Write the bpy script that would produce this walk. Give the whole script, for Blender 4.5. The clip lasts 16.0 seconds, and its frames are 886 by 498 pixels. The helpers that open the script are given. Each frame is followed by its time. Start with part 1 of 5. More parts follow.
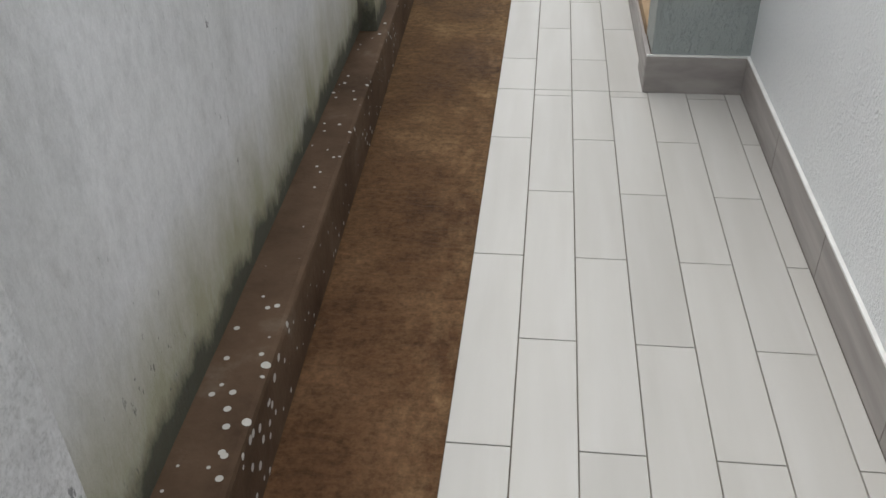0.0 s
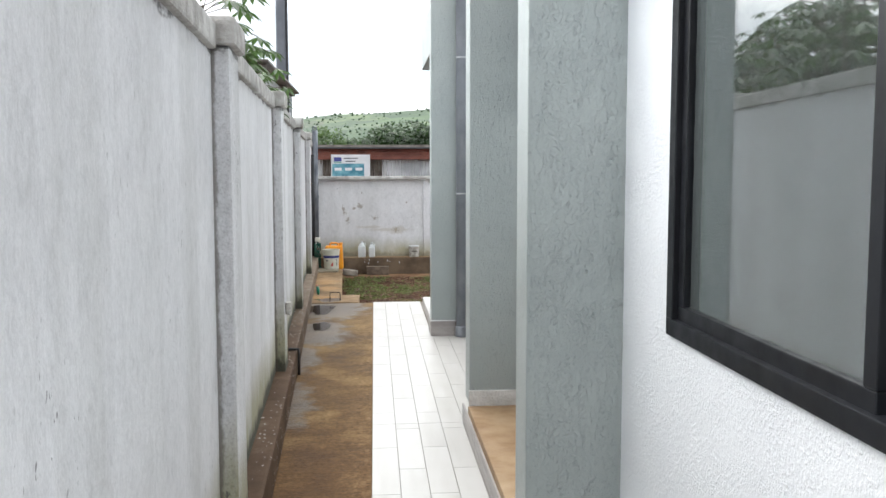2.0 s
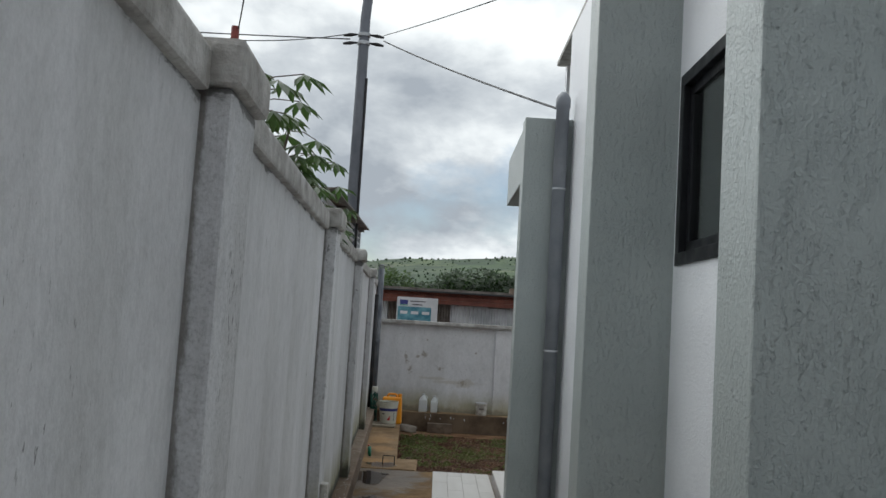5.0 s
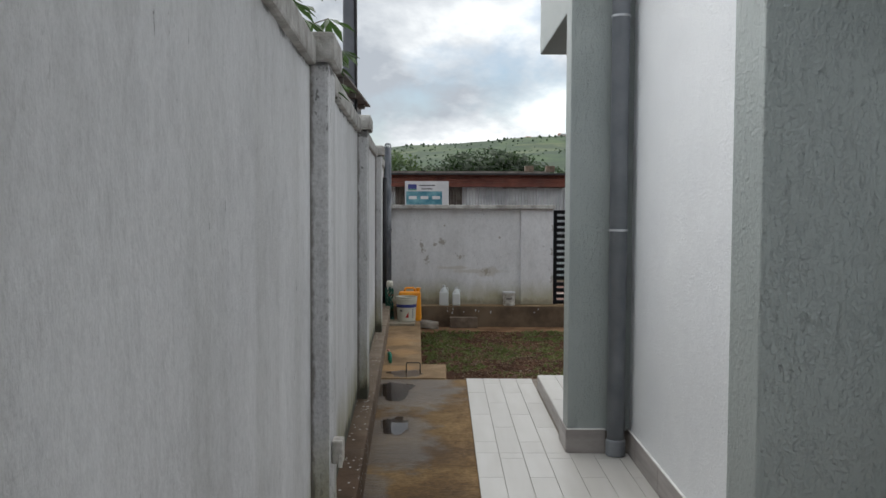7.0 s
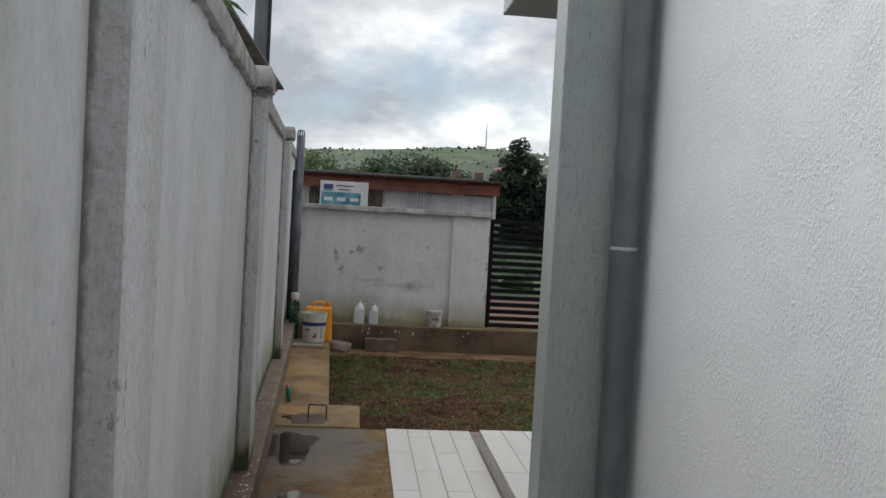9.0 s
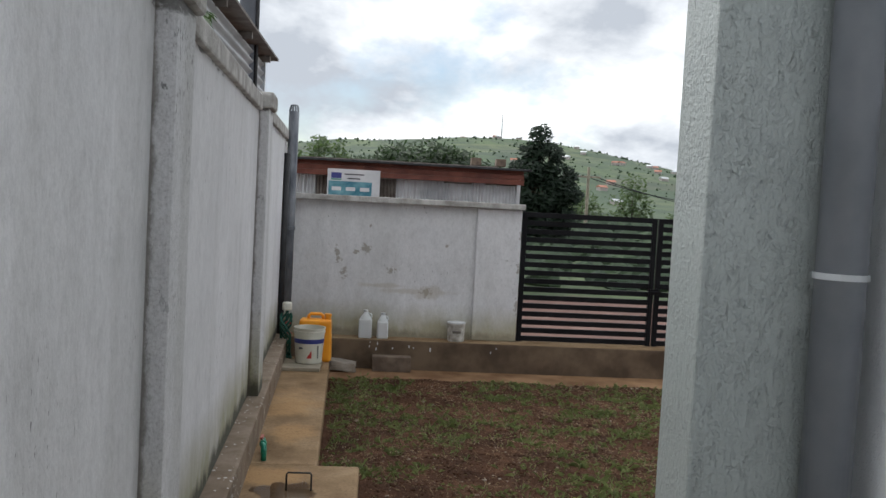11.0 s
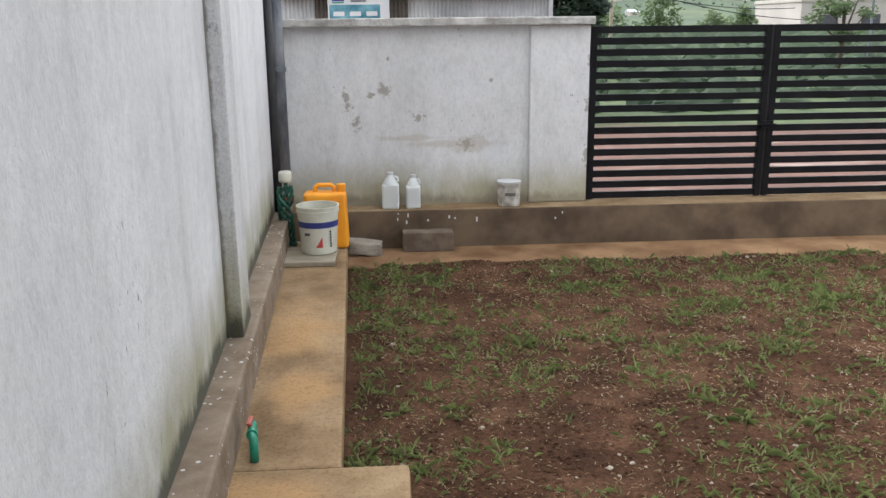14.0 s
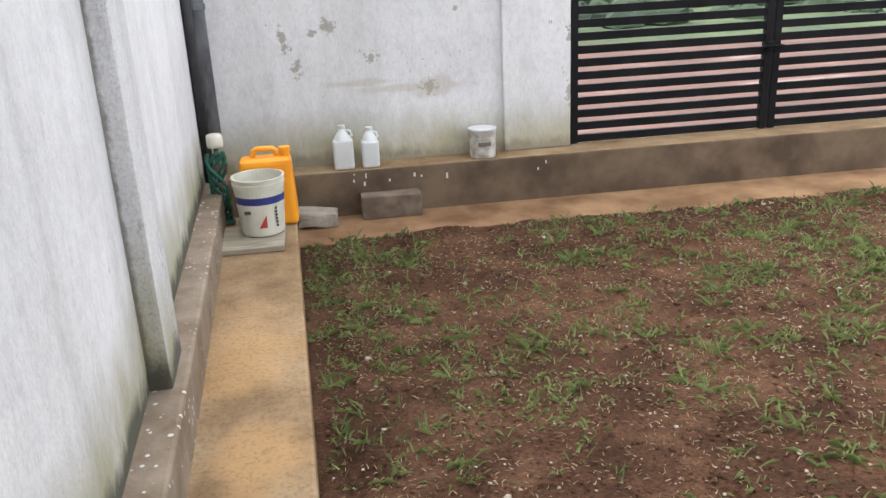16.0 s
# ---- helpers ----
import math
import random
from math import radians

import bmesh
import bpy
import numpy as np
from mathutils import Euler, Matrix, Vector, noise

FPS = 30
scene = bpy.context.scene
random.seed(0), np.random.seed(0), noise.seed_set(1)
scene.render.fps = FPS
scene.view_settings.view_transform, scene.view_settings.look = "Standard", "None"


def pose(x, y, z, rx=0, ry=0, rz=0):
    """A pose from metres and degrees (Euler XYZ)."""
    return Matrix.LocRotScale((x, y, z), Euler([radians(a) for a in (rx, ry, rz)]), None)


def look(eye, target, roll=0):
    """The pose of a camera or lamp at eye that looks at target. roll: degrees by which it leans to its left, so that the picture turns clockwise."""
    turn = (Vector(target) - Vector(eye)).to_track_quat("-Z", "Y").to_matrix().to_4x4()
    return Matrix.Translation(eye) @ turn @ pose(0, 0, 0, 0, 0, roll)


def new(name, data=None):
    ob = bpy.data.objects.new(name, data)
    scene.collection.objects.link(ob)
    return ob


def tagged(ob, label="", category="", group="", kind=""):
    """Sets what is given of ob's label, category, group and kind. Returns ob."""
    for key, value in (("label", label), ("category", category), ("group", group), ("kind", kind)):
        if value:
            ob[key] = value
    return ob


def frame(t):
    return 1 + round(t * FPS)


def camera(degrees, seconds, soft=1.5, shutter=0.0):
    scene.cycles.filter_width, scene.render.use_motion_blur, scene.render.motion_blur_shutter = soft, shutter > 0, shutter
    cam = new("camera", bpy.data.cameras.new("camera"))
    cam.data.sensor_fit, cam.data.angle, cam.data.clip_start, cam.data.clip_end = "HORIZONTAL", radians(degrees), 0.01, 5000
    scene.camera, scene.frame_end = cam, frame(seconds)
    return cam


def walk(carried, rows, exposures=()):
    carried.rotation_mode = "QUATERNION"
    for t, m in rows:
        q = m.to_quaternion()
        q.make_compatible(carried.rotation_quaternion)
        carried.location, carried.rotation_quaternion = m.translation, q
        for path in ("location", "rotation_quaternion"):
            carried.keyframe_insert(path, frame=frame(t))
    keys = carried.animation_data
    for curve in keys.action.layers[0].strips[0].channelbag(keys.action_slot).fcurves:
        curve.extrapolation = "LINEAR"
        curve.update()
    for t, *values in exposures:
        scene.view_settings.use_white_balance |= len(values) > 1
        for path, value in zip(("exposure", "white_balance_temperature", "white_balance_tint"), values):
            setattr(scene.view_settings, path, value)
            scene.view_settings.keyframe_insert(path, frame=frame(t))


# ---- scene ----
cam = camera(54.5, 16.0)
PATH = [
    (0, (0.184, 0.278, 1.469), (-0.03, 1.908, 0.331), -1.6),
    (0.5, (0.101, 0.314, 1.518), (0.077, 2.081, 0.583), -1.1),
    (1, (0.037, 0.322, 1.55), (0.155, 2.197, 0.863), 0.4),
    (1.5, (0.031, 0.334, 1.599), (0.209, 2.279, 1.172), 0.6),
    (2, (0.026, 0.351, 1.636), (0.184, 2.337, 1.459), -0.1),
    (2.5, (0.082, 0.523, 1.673), (0.178, 2.519, 1.755), -0.2),
    (3, (0.113, 0.724, 1.732), (0.221, 2.696, 2.048), 0.8),
    (3.5, (0.045, 0.941, 1.732), (0.218, 2.886, 2.162), 1.3),
    (4, (-0.027, 1.177, 1.706), (0.119, 3.138, 2.072), 2.1),
    (4.5, (0.009, 1.496, 1.684), (0.048, 3.48, 1.934), 3.0),
    (5, (-0.031, 1.825, 1.64), (-0.032, 3.819, 1.8), 3.5),
    (7.5, (-0.231, 3.871, 1.576), (-0.234, 5.867, 1.454), -0.2),
    (8, (-0.26, 4.299, 1.548), (-0.222, 6.296, 1.44), 1.3),
    (8.5, (-0.299, 4.714, 1.538), (-0.165, 6.707, 1.451), 2.7),
    (9, (-0.258, 5.186, 1.537), (-0.062, 7.174, 1.455), 3.2),
    (11.5, (-0.158, 7.371, 1.552), (-0.031, 9.362, 1.422), 2.8),
    (12, (-0.16, 7.756, 1.555), (-0.072, 9.746, 1.368), 2.4),
    (12.5, (-0.235, 8.137, 1.55), (-0.113, 10.116, 1.283), 1.0),
    (13, (-0.23, 8.481, 1.544), (-0.103, 10.455, 1.246), -0.6),
    (13.5, (-0.209, 8.786, 1.545), (-0.121, 10.752, 1.185), -0.7),
    (14, (-0.238, 9.11, 1.518), (-0.11, 11.041, 1.015), -0.6),
    (14.5, (-0.227, 9.418, 1.501), (-0.094, 11.319, 0.894), -2.2),
    (15, (-0.198, 9.693, 1.535), (-0.121, 11.596, 0.927), -4.6),
    (15.5, (-0.252, 9.943, 1.546), (-0.122, 11.846, 0.946), -4.8),
    (16, (-0.32, 10.157, 1.521), (-0.072, 12.023, 0.846), -2.9),
]
EXPOSURES = [(0, 0.58, 6500, 8), (0.5, 0.65, 6450, 8), (1.0, 1.0, 6450, 8), (1.5, 1.15, 6400, 8), (2.0, 1.32, 6350, 8), (2.5, 0.7, 6250, 8), (3.0, -0.1, 6150, 6), (3.5, -0.2, 6150, 6), (4.0, -0.3, 6150, 6), (5.0, -0.15, 6250, 6), (7.5, 0.15, 6400, 8), (8.0, 0.12, 6400, 8), (9.0, 0.0, 6400, 8), (11.5, 0.4, 6350, 9), (12.0, 0.35, 6350, 9), (12.5, 0.9, 6350, 9), (13.0, 1.25, 6350, 9), (14.0, 1.25, 6400, 9), (14.5, 1.45, 6400, 10), (15.0, 1.7, 6350, 10), (16.0, 1.65, 6400, 10)]
walk(cam, [(t, look(eye, target, roll)) for t, eye, target, roll in PATH], EXPOSURES)

# ---- world, sun, exposure ----
SUN_EL, SUN_AZ = 50.0, -44.0
world = bpy.data.worlds.new("sky")
scene.world = world
world.use_nodes = True
wn, wl = world.node_tree.nodes, world.node_tree.links
wn.clear()
w_out, w_bg = wn.new("ShaderNodeOutputWorld"), wn.new("ShaderNodeBackground")
w_sky = wn.new("ShaderNodeTexSky")
w_sky.sky_type, w_sky.sun_disc = "NISHITA", False
w_sky.sun_elevation, w_sky.sun_rotation = radians(SUN_EL), radians(SUN_AZ)
w_co, w_sep, w_com = wn.new("ShaderNodeTexCoord"), wn.new("ShaderNodeSeparateXYZ"), wn.new("ShaderNodeCombineXYZ")
wl.new(w_co.outputs["Generated"], w_sep.inputs["Vector"])


def w_math(how, a, b):
    n = wn.new("ShaderNodeMath")
    n.operation = how
    for k, v in ((0, a), (1, b)):
        if isinstance(v, (int, float)):
            n.inputs[k].default_value = v
        else:
            wl.new(v, n.inputs[k])
    return n.outputs["Value"]


# a flat cloud deck seen in perspective
w_den = w_math("ADD", w_math("MAXIMUM", w_sep.outputs["Z"], 0.0), 0.42)
wl.new(w_math("DIVIDE", w_sep.outputs["X"], w_den), w_com.inputs["X"])
wl.new(w_math("DIVIDE", w_sep.outputs["Y"], w_den), w_com.inputs["Y"])
w_com.inputs["Z"].default_value = 3.7
w_n1, w_n2 = wn.new("ShaderNodeTexNoise"), wn.new("ShaderNodeTexNoise")
for n, sc, de, di in ((w_n1, 1.3, 8.0, 0.1), (w_n2, 3.0, 10.0, 0.15)):
    n.inputs["Scale"].default_value, n.inputs["Detail"].default_value = sc, de
    n.inputs["Roughness"].default_value, n.inputs["Distortion"].default_value = 0.55, di
    wl.new(w_com.outputs["Vector"], n.inputs["Vector"])
w_r1, w_r2 = wn.new("ShaderNodeValToRGB"), wn.new("ShaderNodeValToRGB")
w_r1.color_ramp.elements[0].position, w_r1.color_ramp.elements[1].position = 0.31, 0.41
w_r2.color_ramp.elements[0].position, w_r2.color_ramp.elements[0].color = 0.38, (4.6, 4.9, 5.4, 1)
w_r2.color_ramp.elements[1].position, w_r2.color_ramp.elements[1].color = 0.63, (12.0, 12.0, 11.9, 1)
w_mid = w_r2.color_ramp.elements.new(0.51)
w_mid.color = (7.6, 7.8, 8.1, 1)
w_mix = wn.new("ShaderNodeMixRGB")
wl.new(w_n1.outputs["Fac"], w_r1.inputs["Fac"])
wl.new(w_n2.outputs["Fac"], w_r2.inputs["Fac"])
wl.new(w_r1.outputs["Color"], w_mix.inputs["Fac"])
wl.new(w_sky.outputs["Color"], w_mix.inputs[1])
wl.new(w_r2.outputs["Color"], w_mix.inputs[2])
wl.new(w_mix.outputs["Color"], w_bg.inputs["Color"])
wl.new(w_bg.outputs["Background"], w_out.inputs["Surface"])
w_bg.inputs["Strength"].default_value = 0.1
sun = new("sun", bpy.data.lights.new("sun", "SUN"))
sun.data.energy, sun.data.angle, sun.data.color = 2.5, radians(80), (1.0, 0.975, 0.94)
SUN_DIR = Vector((math.sin(radians(SUN_AZ)) * math.cos(radians(SUN_EL)), math.cos(radians(SUN_AZ)) * math.cos(radians(SUN_EL)), math.sin(radians(SUN_EL))))
sun.matrix_world = look(SUN_DIR * 40, (0, 0, 0))


# ---- material helpers ----
def material(name, rough=0.7, metal=0.0):
    m = bpy.data.materials.new(name)
    m.use_nodes = True
    b = m.node_tree.nodes["Principled BSDF"]
    b.inputs["Roughness"].default_value = rough
    b.inputs["Metallic"].default_value = metal
    return m, m.node_tree, b


def node(nt, kind, **values):
    n = nt.nodes.new(kind)
    for key, value in values.items():
        n.inputs[key.replace("_", " ")].default_value = value
    return n


def coords(nt, scale=(1, 1, 1), source="Object"):
    c = nt.nodes.new("ShaderNodeTexCoord")
    m = node(nt, "ShaderNodeMapping", Scale=scale)
    nt.links.new(c.outputs[source], m.inputs["Vector"])
    return m.outputs["Vector"]


def place(nt, scale=(1, 1, 1)):
    g = nt.nodes.new("ShaderNodeNewGeometry")
    m = node(nt, "ShaderNodeMapping", Scale=scale)
    nt.links.new(g.outputs["Position"], m.inputs["Vector"])
    return m.outputs["Vector"]


def noisy(nt, vec, scale, detail=4.0, rough=0.55, distort=0.0):
    n = node(nt, "ShaderNodeTexNoise", Scale=scale, Detail=detail, Roughness=rough, Distortion=distort)
    nt.links.new(vec, n.inputs["Vector"])
    return n.outputs["Fac"]


def ramp(nt, fac, stops):
    r = nt.nodes.new("ShaderNodeValToRGB")
    e = r.color_ramp.elements
    while len(e) < len(stops):
        e.new(0.5)
    for k, (p, c) in zip(e, stops):
        k.position = p
        k.color = (*c, 1) if isinstance(c, tuple) else (c, c, c, 1)
    nt.links.new(fac, r.inputs["Fac"])
    return r.outputs["Color"]


def mixed(nt, fac, a, b, how="MIX"):
    m = nt.nodes.new("ShaderNodeMixRGB")
    m.blend_type = how
    for k, v in ((0, fac), (1, a), (2, b)):
        if isinstance(v, (int, float)):
            m.inputs[k].default_value = v if k == 0 else (v, v, v, 1)
        elif isinstance(v, tuple):
            m.inputs[k].default_value = (*v, 1)
        else:
            nt.links.new(v, m.inputs[k])
    return m.outputs["Color"]


def math_node(nt, how, a, b):
    m = nt.nodes.new("ShaderNodeMath")
    m.operation = how
    for k, v in ((0, a), (1, b)):
        if isinstance(v, (int, float)):
            m.inputs[k].default_value = v
        else:
            nt.links.new(v, m.inputs[k])
    return m.outputs["Value"]


def height(nt):
    g = nt.nodes.new("ShaderNodeNewGeometry")
    s = nt.nodes.new("ShaderNodeSeparateXYZ")
    nt.links.new(g.outputs["Position"], s.inputs["Vector"])
    return s.outputs


def bump(nt, b, fac, strength, distance=0.01, chain=None):
    n = node(nt, "ShaderNodeBump", Strength=strength, Distance=distance)
    nt.links.new(fac, n.inputs["Height"])
    if chain is not None:
        nt.links.new(chain, n.inputs["Normal"])
    nt.links.new(n.outputs["Normal"], b.inputs["Normal"])
    return n.outputs["Normal"]


def blot(nt, axes, spots, scale=5.0, ragged=0.5):
    """A mask of ragged round stains: spots are (u, v, radius u, radius v) in the two axes named."""
    s = height(nt)
    wob = math_node(nt, "MULTIPLY", math_node(nt, "SUBTRACT", noisy(nt, place(nt), scale, 6, 0.65), 0.5), ragged * 4)
    best = None
    for u, v, ru, rv in spots:
        du = math_node(nt, "DIVIDE", math_node(nt, "SUBTRACT", s[axes[0]], u), ru)
        dv = math_node(nt, "DIVIDE", math_node(nt, "SUBTRACT", s[axes[1]], v), rv)
        d = math_node(nt, "SQRT", math_node(nt, "ADD", math_node(nt, "MULTIPLY", du, du), math_node(nt, "MULTIPLY", dv, dv)), 0.0)
        best = d if best is None else math_node(nt, "MINIMUM", best, d)
    return math_node(nt, "ADD", best, wob)


def plain(name, c1, c2, scale=6.0, rough=0.6, metal=0.0, bumps=0.15, dist=0.004, fine=60.0, stretch=(1, 1, 1), shine=0.5):
    m, nt, b = material(name, rough, metal)
    b.inputs["Specular IOR Level"].default_value = shine
    v = place(nt, stretch)
    col = ramp(nt, noisy(nt, v, scale, 6), [(0.35, c1), (0.65, c2)])
    nt.links.new(col, b.inputs["Base Color"])
    f = noisy(nt, v, fine, 4)
    bump(nt, b, f, bumps, dist)
    nt.links.new(ramp(nt, noisy(nt, v, scale * 2.3, 4), [(0.3, max(0.0, rough - 0.12)), (0.7, min(1.0, rough + 0.12))]), b.inputs["Roughness"])
    return m


def yard_wall_paint(name="yard_wall_paint", patches=(), floor=0.2, tone=1.0, wear=0.62, foot_height=0.5, speckle=False):
    """Off-white emulsion on rough render, streaked by rain, mould along its foot, chipped here and there."""
    m, nt, b = material(name, 0.85)
    base = ramp(nt, noisy(nt, place(nt), 1.1, 7, 0.6), [(0.3, (0.66 * tone, 0.66 * tone, 0.675 * tone)), (0.7, (0.78 * tone, 0.78 * tone, 0.795 * tone))])
    streak = ramp(nt, noisy(nt, place(nt, (6.0, 6.0, 0.35)), 1.6, 3, 0.5, 0.3), [(0.45, 0.0), (0.8, 0.15)])
    col = mixed(nt, streak, base, (0.40, 0.40, 0.385))
    runs = ramp(nt, noisy(nt, place(nt, (2.4, 2.4, 0.12)), 1.3, 4, 0.5), [(0.46, 0.0), (0.72, 0.34)])
    col = mixed(nt, runs, col, (0.42, 0.42, 0.40))
    grain = ramp(nt, noisy(nt, place(nt), 170, 3, 0.7), [(0.3, 0.93), (0.7, 1.03)])
    col = mixed(nt, 1.0, col, grain, "MULTIPLY")
    speck = ramp(nt, noisy(nt, place(nt, (1, 1, 0.6)), 42, 8, 0.75), [(0.35, 0.88), (0.56, 1.0)])
    col = mixed(nt, 1.0, col, speck, "MULTIPLY")
    mottle = ramp(nt, noisy(nt, place(nt, (1, 1, 0.6)), 9, 9, 0.72), [(0.36, 0.90), (0.52, 1.0)])
    col = mixed(nt, 1.0, col, mottle, "MULTIPLY")
    s = height(nt)
    foot = nt.nodes.new("ShaderNodeMapRange")
    for k, v in (("From Min", floor), ("From Max", floor + foot_height), ("To Min", 1.0), ("To Max", 0.0)):
        foot.inputs[k].default_value = v
    nt.links.new(s["Z"], foot.inputs["Value"])
    growth = math_node(nt, "MULTIPLY", foot.outputs["Result"], noisy(nt, place(nt, (1, 1, 0.4)), 3.4, 8, 0.68))
    tint = ramp(nt, growth, [(0.12, 0.0), (0.42, 0.85)])
    col = mixed(nt, tint, col, (0.30, 0.285, 0.17))
    grime = ramp(nt, math_node(nt, "MULTIPLY", math_node(nt, "POWER", foot.outputs["Result"], 4.0), noisy(nt, place(nt, (1, 1, 0.5)), 7, 7, 0.7)), [(0.2, 0.0), (0.36, 0.92)])
    col = mixed(nt, grime, col, (0.055, 0.055, 0.04))
    nick = ramp(nt, noisy(nt, place(nt, (1, 1, 0.4)), 62.0, 4, 0.6), [(wear + 0.03, 0.0), (wear + 0.07, 0.8)])
    zone = ramp(nt, noisy(nt, place(nt), 1.9, 3), [(0.52, 0.0), (0.63, 1.0)])
    col = mixed(nt, math_node(nt, "MULTIPLY", nick, zone), col, (0.09, 0.09, 0.09))
    # cracks and the coping's shadow line, both put into the colour at the top
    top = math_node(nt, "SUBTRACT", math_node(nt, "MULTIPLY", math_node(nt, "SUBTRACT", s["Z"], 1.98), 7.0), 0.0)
    crack_shade = ramp(nt, math_node(nt, "MULTIPLY", top, noisy(nt, place(nt, (1, 0.6, 2.0)), 6, 7, 0.7)), [(0.34, 0.0), (0.40, 0.85)])
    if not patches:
        col = mixed(nt, crack_shade, col, (0.12, 0.115, 0.11))
    if patches:
        hole = ramp(nt, blot(nt, ("X", "Z"), patches, 26.0, 1.3), [(0.6, 0.8), (1.0, 0.0)])
        col = mixed(nt, hole, col, (0.30, 0.27, 0.235))
        veil = ramp(nt, blot(nt, ("X", "Z"), ((0.3, 0.61, 0.5, 0.04), (0.42, 0.6, 0.18, 0.09), (-0.05, 0.66, 0.3, 0.03)), 6.0, 0.5), [(0.5, 0.4), (1.4, 0.0)])
        col = mixed(nt, veil, col, (0.40, 0.35, 0.27))
        low = ramp(nt, math_node(nt, "ADD", s["Z"], math_node(nt, "MULTIPLY", noisy(nt, place(nt), 3, 5), 0.5)), [(0.40, 0.45), (0.62, 0.0)])
        col = mixed(nt, low, col, (0.52, 0.46, 0.34))
    if speckle:
        col = mixed(nt, 1.0, col, ramp(nt, noisy(nt, place(nt), 95, 5, 0.75), [(0.36, 0.76), (0.5, 0.97), (0.66, 1.04)]), "MULTIPLY")
        joint = math_node(nt, "ADD", s["X"], math_node(nt, "MULTIPLY", s["Y"], 0.0412))
        joint = math_node(nt, "ADD", math_node(nt, "ADD", joint, 0.358 + 0.076), math_node(nt, "MULTIPLY", noisy(nt, place(nt, (1, 1, 0.5)), 16, 7, 0.75), -0.06))
        col = mixed(nt, ramp(nt, math_node(nt, "ADD", joint, 0.5), [(0.482, 0.7), (0.494, 0.0)]), col, (0.10, 0.085, 0.07))
    nt.links.new(col, b.inputs["Base Color"])
    n = bump(nt, b, noisy(nt, place(nt, (1, 1, 0.5)), 85, 5, 0.68), 0.7, 0.005)
    bump(nt, b, noisy(nt, place(nt), 11, 5), 0.4, 0.01, n)
    return m


def render_plaster(name, c1, c2, rough, knob_size, knob, lined, dirty):
    """Trowelled textured render: knobs all over, and pits dragged into broken upright lines, their dust and shade put
    into the colour.
    """
    m, nt, b = material(name, rough)
    col = ramp(nt, noisy(nt, place(nt), 1.6, 6), [(0.3, c1), (0.7, c2)])
    lines = ramp(nt, noisy(nt, place(nt, (1, 1, 0.3)), 58, 6, 0.7), [(0.50, 0.0), (0.68, 1.0)])
    dots = ramp(nt, noisy(nt, place(nt, (1, 1, 0.7)), 120, 4, 0.65), [(0.45, 0.0), (0.62, 1.0)])
    pits = math_node(nt, "MULTIPLY", lines, dots)
    # pits darkened in the base colour, for shade as well as dust
    col = mixed(nt, math_node(nt, "MULTIPLY", pits, dirty), col, (0.08, 0.08, 0.08))
    nt.links.new(col, b.inputs["Base Color"])
    n = bump(nt, b, math_node(nt, "SUBTRACT", 1.0, pits), lined, 0.007)
    n = bump(nt, b, noisy(nt, place(nt, (1, 1, 1.5)), 34, 4, 0.6, 0.3), lined * 0.3, 0.006, n)
    patchy = ramp(nt, noisy(nt, place(nt), 6, 4), [(0.35, 0.25), (0.65, 1.0)])
    knobs = ramp(nt, noisy(nt, place(nt, (1, 1, 0.8)), knob_size, 3, 0.6), [(0.42, 0.0), (0.68, 1.0)])
    bump(nt, b, math_node(nt, "MULTIPLY", knobs, patchy), knob, 0.005, n)
    return m


def tile_glaze():
    """Pale ceramic plank with printed grain along y."""
    m, nt, b = material("tile_glaze", 0.3)
    info = nt.nodes.new("ShaderNodeObjectInfo")
    off = node(nt, "ShaderNodeVectorMath")
    off.operation = "SCALE"
    com = nt.nodes.new("ShaderNodeCombineXYZ")
    for k in "XYZ":
        nt.links.new(math_node(nt, "MULTIPLY", info.outputs["Random"], 31.7), com.inputs[k])
    add = nt.nodes.new("ShaderNodeVectorMath")
    add.operation = "ADD"
    nt.links.new(place(nt, (9, 1.0, 1)), add.inputs[0])
    nt.links.new(com.outputs["Vector"], add.inputs[1])
    grain = noisy(nt, add.outputs["Vector"], 1.1, 5, 0.5, 0.25)
    col = ramp(nt, grain, [(0.2, (0.475, 0.458, 0.43)), (0.5, (0.525, 0.508, 0.482)), (0.75, (0.565, 0.55, 0.53))])
    tone = ramp(nt, info.outputs["Random"], [(0.0, 0.93), (1.0, 1.0)])
    col = mixed(nt, 1.0, col, tone, "MULTIPLY")
    nt.links.new(col, b.inputs["Base Color"])
    nt.links.new(ramp(nt, noisy(nt, place(nt), 5, 5), [(0.3, 0.28), (0.7, 0.36)]), b.inputs["Roughness"])
    bump(nt, b, noisy(nt, place(nt, (6, 1, 1)), 40, 3), 0.05, 0.002)
    return m


